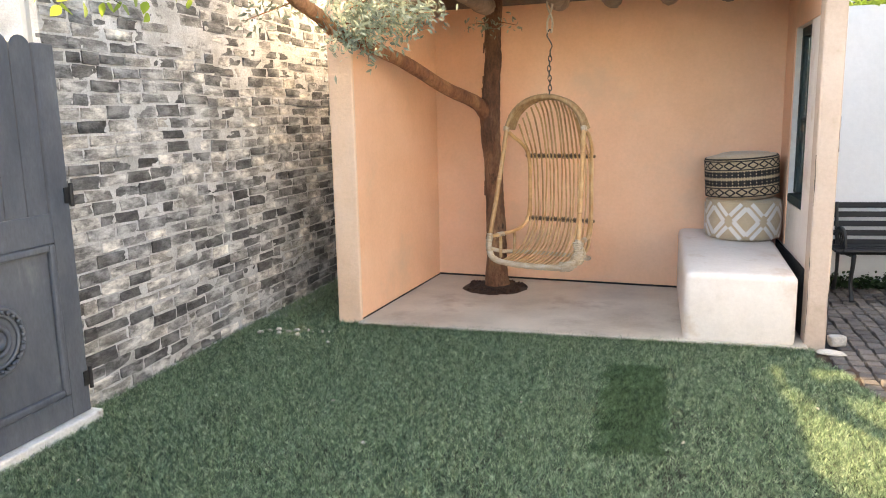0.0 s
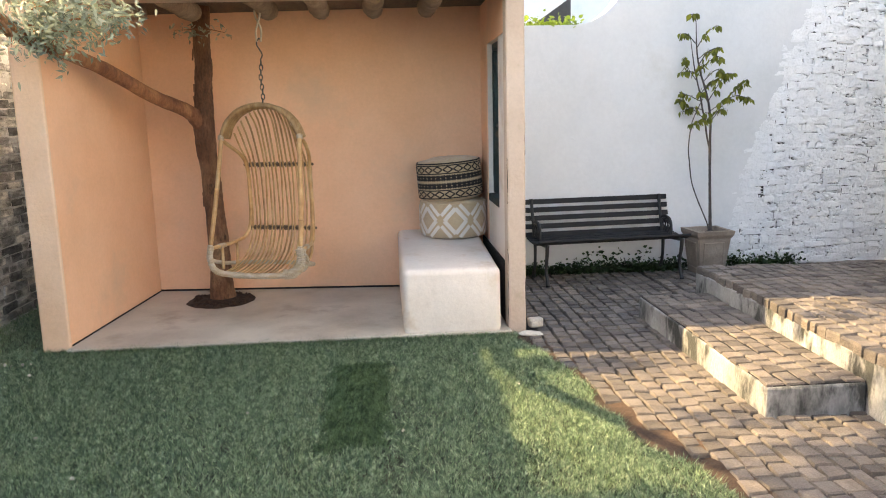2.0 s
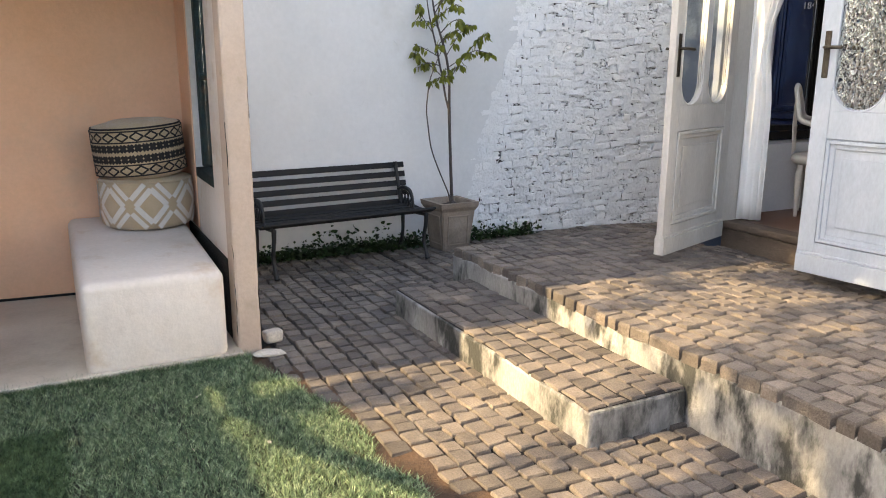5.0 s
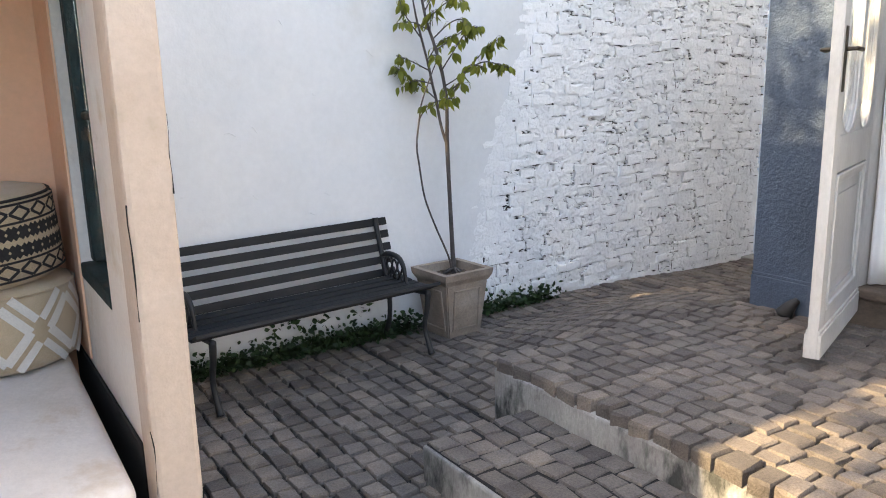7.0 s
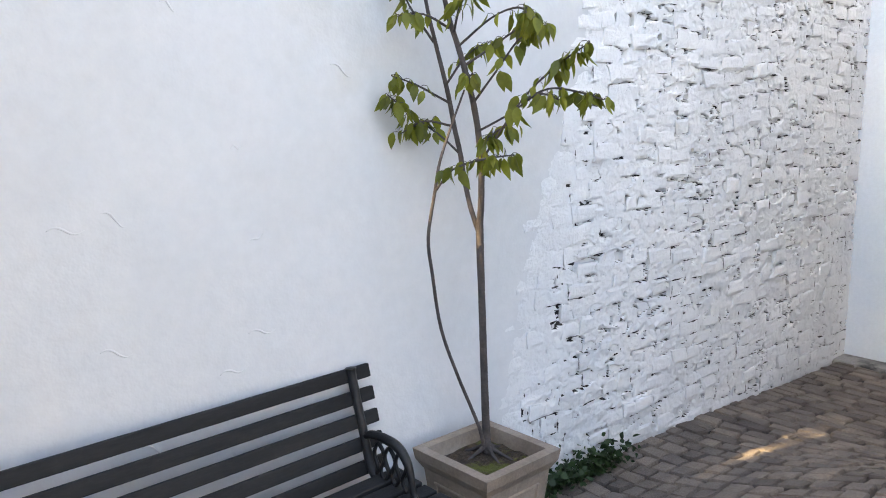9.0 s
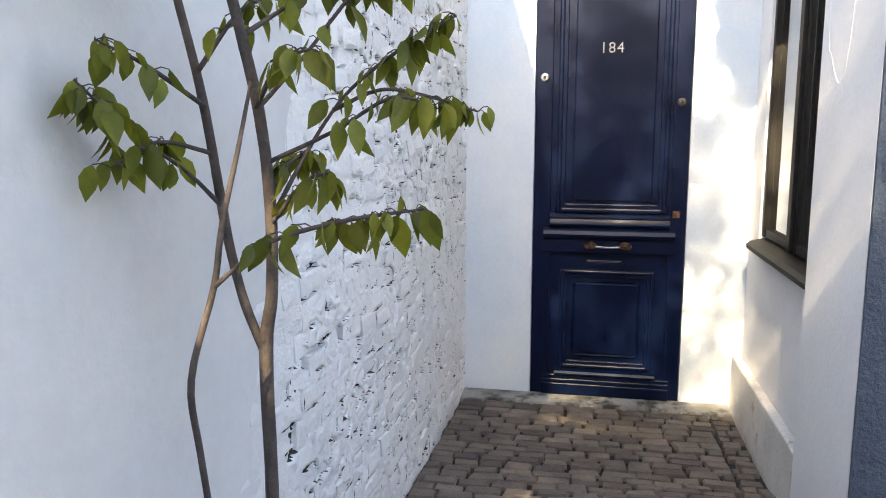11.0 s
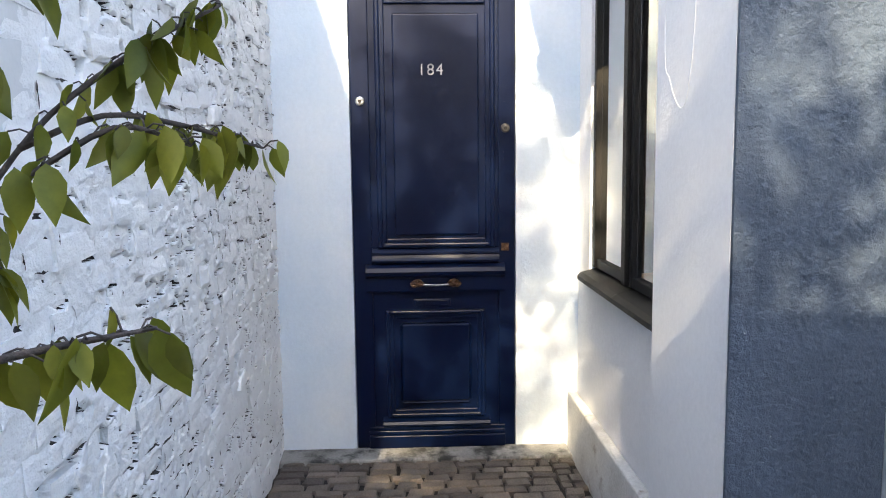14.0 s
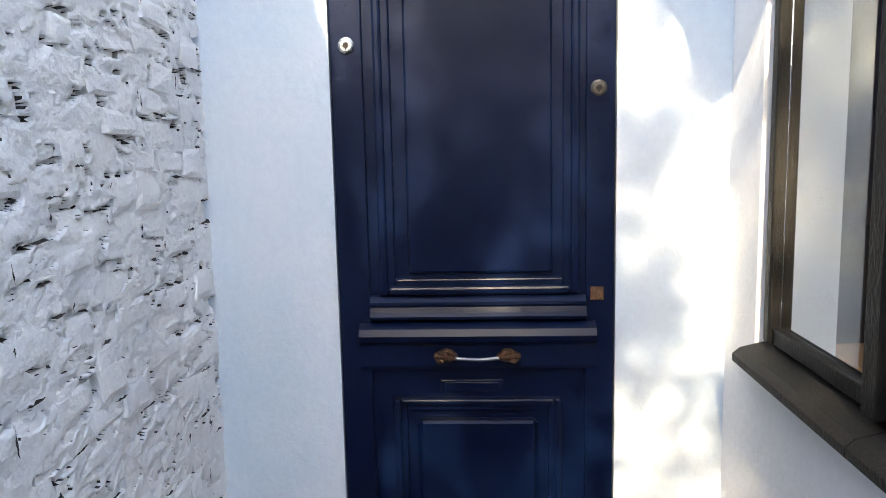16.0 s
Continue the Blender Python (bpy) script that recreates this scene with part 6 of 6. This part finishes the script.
def grass(name, count, x0, x1, y0, y1, keep, material, hmin, hmax, label):
    p = np.column_stack([gr.uniform(x0, x1, count), gr.uniform(y0, y1, count)])
    p = np.array([q for q in p.tolist() if keep(*q)])
    n = len(p)
    a, lean_a = gr.uniform(0, 2 * np.pi, n), gr.uniform(0, 2 * np.pi, n)
    h, w, lean = gr.uniform(hmin, hmax, n), gr.uniform(0.0013, 0.0028, n), gr.uniform(0.4, 1.7, n)
    h *= np.array([0.9 + 0.55 * noise.noise((x * 17, y * 17, 6)) for x, y in p.tolist()])
    z = np.full(n, -0.006)
    b0 = np.column_stack([p[:, 0] - w * np.cos(a), p[:, 1] - w * np.sin(a), z])
    b1 = np.column_stack([p[:, 0] + w * np.cos(a), p[:, 1] + w * np.sin(a), z])
    tip = np.column_stack([p[:, 0] + h * lean * np.cos(lean_a), p[:, 1] + h * lean * np.sin(lean_a), h])
    v = np.stack([b0, b1, tip], 1).reshape(-1, 3)
    f = np.arange(3 * n).reshape(-1, 3)
    tagged(new(name, raw_mesh(name, v, f, material)), label, "grass", kind="stuff")


def seam(x, y):
    """Worn joints between the laid sods, where few blades grow."""
    w = 0.030 + 0.04 * noise.noise((x * 5, y * 5, 9))
    on = (abs(x - 0.115) < w and 2.6 < y < 4.8) or (abs(x + 0.275) < w * 0.5 and 3.4 < y < 4.8) or (abs(y - 4.80) < w * 1.4 and -0.1 < x < 0.6) or (abs(x - 0.56) < w * 0.5 and 2.2 < y < 4.8) or (abs(x + 0.72) < w * 0.5 and 2.0 < y < 4.4)
    return on and gr.random() < 0.45


def dark_sod(x, y):
    e = 0.05 * noise.noise((x * 7, y * 7, 3)) + gr.normal(0, 0.012)
    return -0.25 + e < x < 0.085 + e and 3.44 + 2 * e < y < 4.72 + e


grass("grass", 560000, -3.0, 1.65, 1.3, 5.36, lambda x, y: inside_lawn(x, y) and not dark_sod(x, y) and not seam(x, y), M_GRASS, 0.014, 0.040, "short blue-green lawn grass with dry patches")
grass("grass", 75000, -0.32, 0.15, 3.3, 4.8, dark_sod, M_GRASS_DARK, 0.014, 0.032, "darker denser square sod in the lawn")
grass("grass", 14000, -3.0, -2.32, 5.36, 7.2, inside_lawn, M_GRASS, 0.02, 0.05, "grass between the alcove and the brick wall")
# the dark sod's colour again, here for the shade along the slab
grass("grass", 9000, -2.3, 0.98, 5.22, 5.30, lambda x, y: True, M_GRASS_DARK, 0.02, 0.048, "longer grass along the alcove floor's edge, darkened for shade there")

# ---- setts ----
rnd = random.Random(31)
SETTS = piece_shapes(18, rnd, 0.045, 0.075, 0.06, 0.012)


def courses(x0, x1, y0, y1, zf, keep, sx=0.099, sy=0.106, thick=0.05, lift=0.0):
    out = []
    i = 0
    x = x0
    while x < x1 - 0.02:
        w = min(sx * rnd.uniform(0.93, 1.07), x1 - x)
        y = y0 + rnd.uniform(0, sy) - sy
        while y < y1 - 0.02:
            d = sy * rnd.uniform(0.82, 1.22)
            ya, yb = max(y, y0), min(y + d, y1)
            cx, cy = x + w / 2 + 0.012 * noise.noise((cy_ := (ya + yb) / 2, x * 0.2, 0)), (ya + yb) / 2
            if yb - ya > 0.04 and keep(cx, cy):
                z = zf(cx, cy)
                ex, ey = (zf(cx + 0.03, cy) - zf(cx - 0.03, cy)) / 0.06, (zf(cx, cy + 0.03) - zf(cx, cy - 0.03)) / 0.06
                if abs(ex) > 0.5 or abs(ey) > 0.5:
                    ex = ey = 0
                tilt = pose(0, 0, 0, math.degrees(math.atan(ey)) + rnd.gauss(0, 0.8), -math.degrees(math.atan(ex)) + rnd.gauss(0, 0.7), rnd.gauss(0, 2.2))
                out.append(Matrix.Translation((cx, cy, z - thick + rnd.gauss(lift, 0.0022))) @ tilt @ Matrix.Diagonal((w - 0.0130, yb - ya - 0.0130, thick, 1)))
            y += d
        x += w
        i += 1
    return out


low = courses(1.0, 2.60, 0.4, 7.36, lambda x, y: 0.0, lambda x, y: x > lawn_x(y) + 0.075 + 0.05 * noise.noise((x * 4, y * 4, 2)) and not (2.11 < x and 3.63 < y < 5.55) and not (y > 5.25 and x < 1.22))
lay("sett", SETTS, low, M_SETT, paving_low, "worn clay setts of the lower pavement", "pavement", lambda p: (p.x - 1.8) ** 2 + (p.y - 4.6) ** 2)
tread = courses(2.062, 2.598, 3.585, 5.60, lambda x, y: MID + 0.003, lambda x, y: True, 0.107, 0.108, 0.035)
lay("sett", SETTS, tread, M_SETT, step_low, "clay setts on the step", "step", lambda p: p.y)
high = courses(2.592, 2.715, 0.4, BACK + 0.008, lambda x, y: TOP + 0.002, lambda x, y: True, 0.123, 0.104, 0.06)
high += courses(2.715, 4.40, 0.4, BACK, level, lambda x, y: True)
high += courses(4.40, 4.585, H0 + 0.05, H1 - 0.05, level, lambda x, y: True, 0.0925, 0.106)
high += courses(2.63, 4.80, BACK, 7.37, level, lambda x, y: not (x > 4.40 and y < 5.78))
high += courses(4.80, 6.64, BACK, 7.37, level, lambda x, y: not (x < 4.99 and y < 5.78), 0.086, 0.150)
high += courses(4.99, 6.64, 5.70, BACK, level, lambda x, y: True, 0.086, 0.14)
lay("sett", SETTS, high, M_SETT, paving_high, "worn clay setts of the terrace and passage", "pavement", lambda p: (p.x - 3.3) ** 2 + (p.y - 5.3) ** 2)

# ---- bricks ----
rnd = random.Random(32)
BRICKS = lump_shapes(14, rnd, 0.045, 0.17)


def brick_courses(a0, a1, z0, z1, length, height, to_world, keep, proud, gap=0.012, wob=0.012, odd=0.07, tip=1.2, lean=0.0):
    out = []
    z, k = z0, 0
    while z < z1:
        h = height * rnd.uniform(0.93, 1.07)
        a = a0 - (length / 2 if k % 2 else 0) - rnd.uniform(0, 0.05)
        while a < a1:
            w = length * rnd.choice((1, 1, 1, 0.5, 0.9, 1.05)) * rnd.uniform(1 - odd, 1 + odd)
            lo, hi = max(a, a0), min(a + w, a1)
            mid, zc = (lo + hi) / 2, z + h / 2 + wob * noise.noise((a * 1.3, z, 7))
            if hi - lo > 0.05 and keep(mid, zc):
                out.append(to_world(mid, zc) @ pose(0, 0, 0, rnd.gauss(lean, tip), rnd.gauss(0, tip), rnd.gauss(0, tip * 0.7)) @ Matrix.Diagonal((hi - lo - gap * rnd.choice((0.4, 1.0, 1.6)), (h - gap * rnd.choice((0.4, 1.0, 1.6))) * rnd.uniform(1 - odd * 0.5, 1 + odd * 0.3), proud(mid, zc), 1)))
            a += w
        z += h
        k += 1
    return out


# wall_west faces +x: local x along y, local y up, local z out
west = brick_courses(3.30, 7.55, 0.0, 2.66, 0.235, 0.075, lambda a, z: Matrix.Translation((-3.03, a, z)) @ Matrix(((0, 0, 1, 0), (1, 0, 0, 0), (0, 1, 0, 0), (0, 0, 0, 1))), lambda a, z: True, lambda a, z: 0.026 + rnd.uniform(-0.003, 0.010), 0.013, 0.024, 0.14, 1.5)


def smear_x(y, z):
    """Lime mortar slopped over the joints and, in patches, over the bricks."""
    more = 0.004 * ease((z - 1.5) / 0.8) - 0.006 * ease((y - 5.6) / 1.2) * (1 - ease((z - 1.1) / 0.9)) - 0.004 * (1 - ease((y - 3.4) / 0.9))
    return -3.0082 + more + 0.0065 * noise.noise((y * 2.6, z * 5.5, 3)) + 0.0055 * noise.noise((y * 9, z * 24, 5)) + 0.0025 * noise.noise((y * 40, z * 60, 8))


ny, nz = 330, 235
smear_v = [(smear_x(3.30 + 4.25 * i / ny, -0.03 + 2.70 * j / nz), 3.30 + 4.25 * i / ny, -0.03 + 2.70 * j / nz) for j in range(nz + 1) for i in range(ny + 1)]
smear_f = [(j * (ny + 1) + i, j * (ny + 1) + i + 1, (j + 1) * (ny + 1) + i + 1, (j + 1) * (ny + 1) + i) for j in range(nz) for i in range(ny)]
tagged(new("wall_mortar_smear", raw_mesh("wall_mortar_smear", smear_v, smear_f, M_MORTAR)), "uneven lime mortar smeared over the joints of the brick wall", "mortar", kind="structure")
lay("brick", BRICKS, west, M_BRICK, wall_west, "old grey bricks of the garden wall", "wall", lambda p: abs(p.y - 4.3) + abs(p.z - 0.9))


def bare_brick(x, z):
    """How far a spot of the white wall lies inside the bare brick: 0 on plaster, 1 well inside."""
    edge = 3.26 + 0.22 * z + 0.035 * z * z + 0.14 * noise.noise((x * 3, z * 3, 5))
    return ease((x - edge) / 0.75)


LUMPS = lump_shapes(24, random.Random(33), 0.12, 0.06)


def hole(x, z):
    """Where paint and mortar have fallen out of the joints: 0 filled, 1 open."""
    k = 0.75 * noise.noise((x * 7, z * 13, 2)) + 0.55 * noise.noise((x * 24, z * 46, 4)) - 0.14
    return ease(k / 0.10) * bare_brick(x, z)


def skin_y(x, z):
    """Thick paint and mortar, nearly level with the bricks where it holds."""
    b = bare_brick(x, z) ** 1.4
    return 7.404 - b * (0.0295 + 0.008 * noise.noise((x * 10, z * 15, 1)) + 0.005 * noise.noise((x * 34, z * 45, 6))) + 0.034 * hole(x, z) * b


nx, nz = 590, 470
skin_v = [(3.20 + 3.60 * i / nx, skin_y(3.20 + 3.60 * i / nx, -0.10 + 3.06 * j / nz), -0.10 + 3.06 * j / nz) for j in range(nz + 1) for i in range(nx + 1)]
skin_f = [(j * (nx + 1) + i, j * (nx + 1) + i + 1, (j + 1) * (nx + 1) + i + 1, (j + 1) * (nx + 1) + i) for j in range(nz) for i in range(nx)]
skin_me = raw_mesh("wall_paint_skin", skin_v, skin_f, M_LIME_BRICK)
# open joints take the blackened mortar, the shade of their depth in its colour
skin_me.materials.append(M_CREVICE)
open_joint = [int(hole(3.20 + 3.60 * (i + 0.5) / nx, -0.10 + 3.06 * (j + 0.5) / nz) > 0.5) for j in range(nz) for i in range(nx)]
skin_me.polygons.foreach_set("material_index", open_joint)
skin = new("wall_paint_skin", skin_me)
tagged(skin, "thick flaking white paint and mortar between the bricks", "paint", kind="structure")
north = brick_courses(3.2, 6.80, -0.07, 2.95, 0.150, 0.080, lambda a, z: Matrix.Translation((a, 7.42, z)) @ Matrix(((1, 0, 0, 0), (0, 0, -1, 0), (0, 1, 0, 0), (0, 0, 0, 1))), lambda x, z: bare_brick(x, z) > 0.22 and z > level(x, 7.35) - 0.05, lambda x, z: 0.016 + (0.0285 + rnd.gauss(0, 0.0058)) * bare_brick(x, z) ** 1.4, 0.008, 0.085, 0.42, 2.1, -2.0)
lay("brick", LUMPS, north, M_LIME_BRICK, wall_north, "rough white-painted bricks laid bare in the garden wall", "wall", lambda p: abs(p.x - 5.0) + abs(p.z - 1.1))

# flat dark slivers under and beside the bricks, painting cracks with their shade
sliver_v, sliver_f = [], []
for m in north:
    x, z = m.translation.x, m.translation.z
    b = bare_brick(x, z)
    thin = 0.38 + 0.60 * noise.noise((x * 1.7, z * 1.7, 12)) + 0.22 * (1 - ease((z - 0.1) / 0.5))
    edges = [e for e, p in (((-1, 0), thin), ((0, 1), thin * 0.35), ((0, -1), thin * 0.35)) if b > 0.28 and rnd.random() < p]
    sy, sz = m.to_scale().y, m.to_scale().x
    for vert, side in edges:
        n = 6
        lo, hi = sorted((rnd.uniform(-0.55, 0.5), rnd.uniform(-0.5, 0.55)))
        if hi - lo < 0.25:
            continue
        base = len(sliver_v)
        for k in range(n + 1):
            u = lo + (hi - lo) * k / n
            wide = (0.0012 + 0.0048 * rnd.random() ** 1.6) * math.sin(math.pi * (k + 0.35) / (n + 0.7))
            off = rnd.uniform(-0.0018, 0.0018)
            for e in (-1, 1):
                if vert:
                    q = Vector((u, -0.5 + (off + e * wide) / sy, 1.06))
                else:
                    q = Vector((side * 0.5 + (off + e * wide) / sz, u, 1.06))
                p = m @ q
                p.y = min(p.y, skin_y(p.x, p.z) - 0.0012)
                sliver_v.append(tuple(p))
        for k in range(n):
            a = base + 2 * k
            sliver_f.append((a, a + 1, a + 3, a + 2))
cracks = new("crack", raw_mesh("crack", sliver_v, sliver_f, M_CREVICE))
cracks.parent = skin
tagged(cracks, "flat dark slivers painting the shade of cracks between the bricks", kind="stuff")
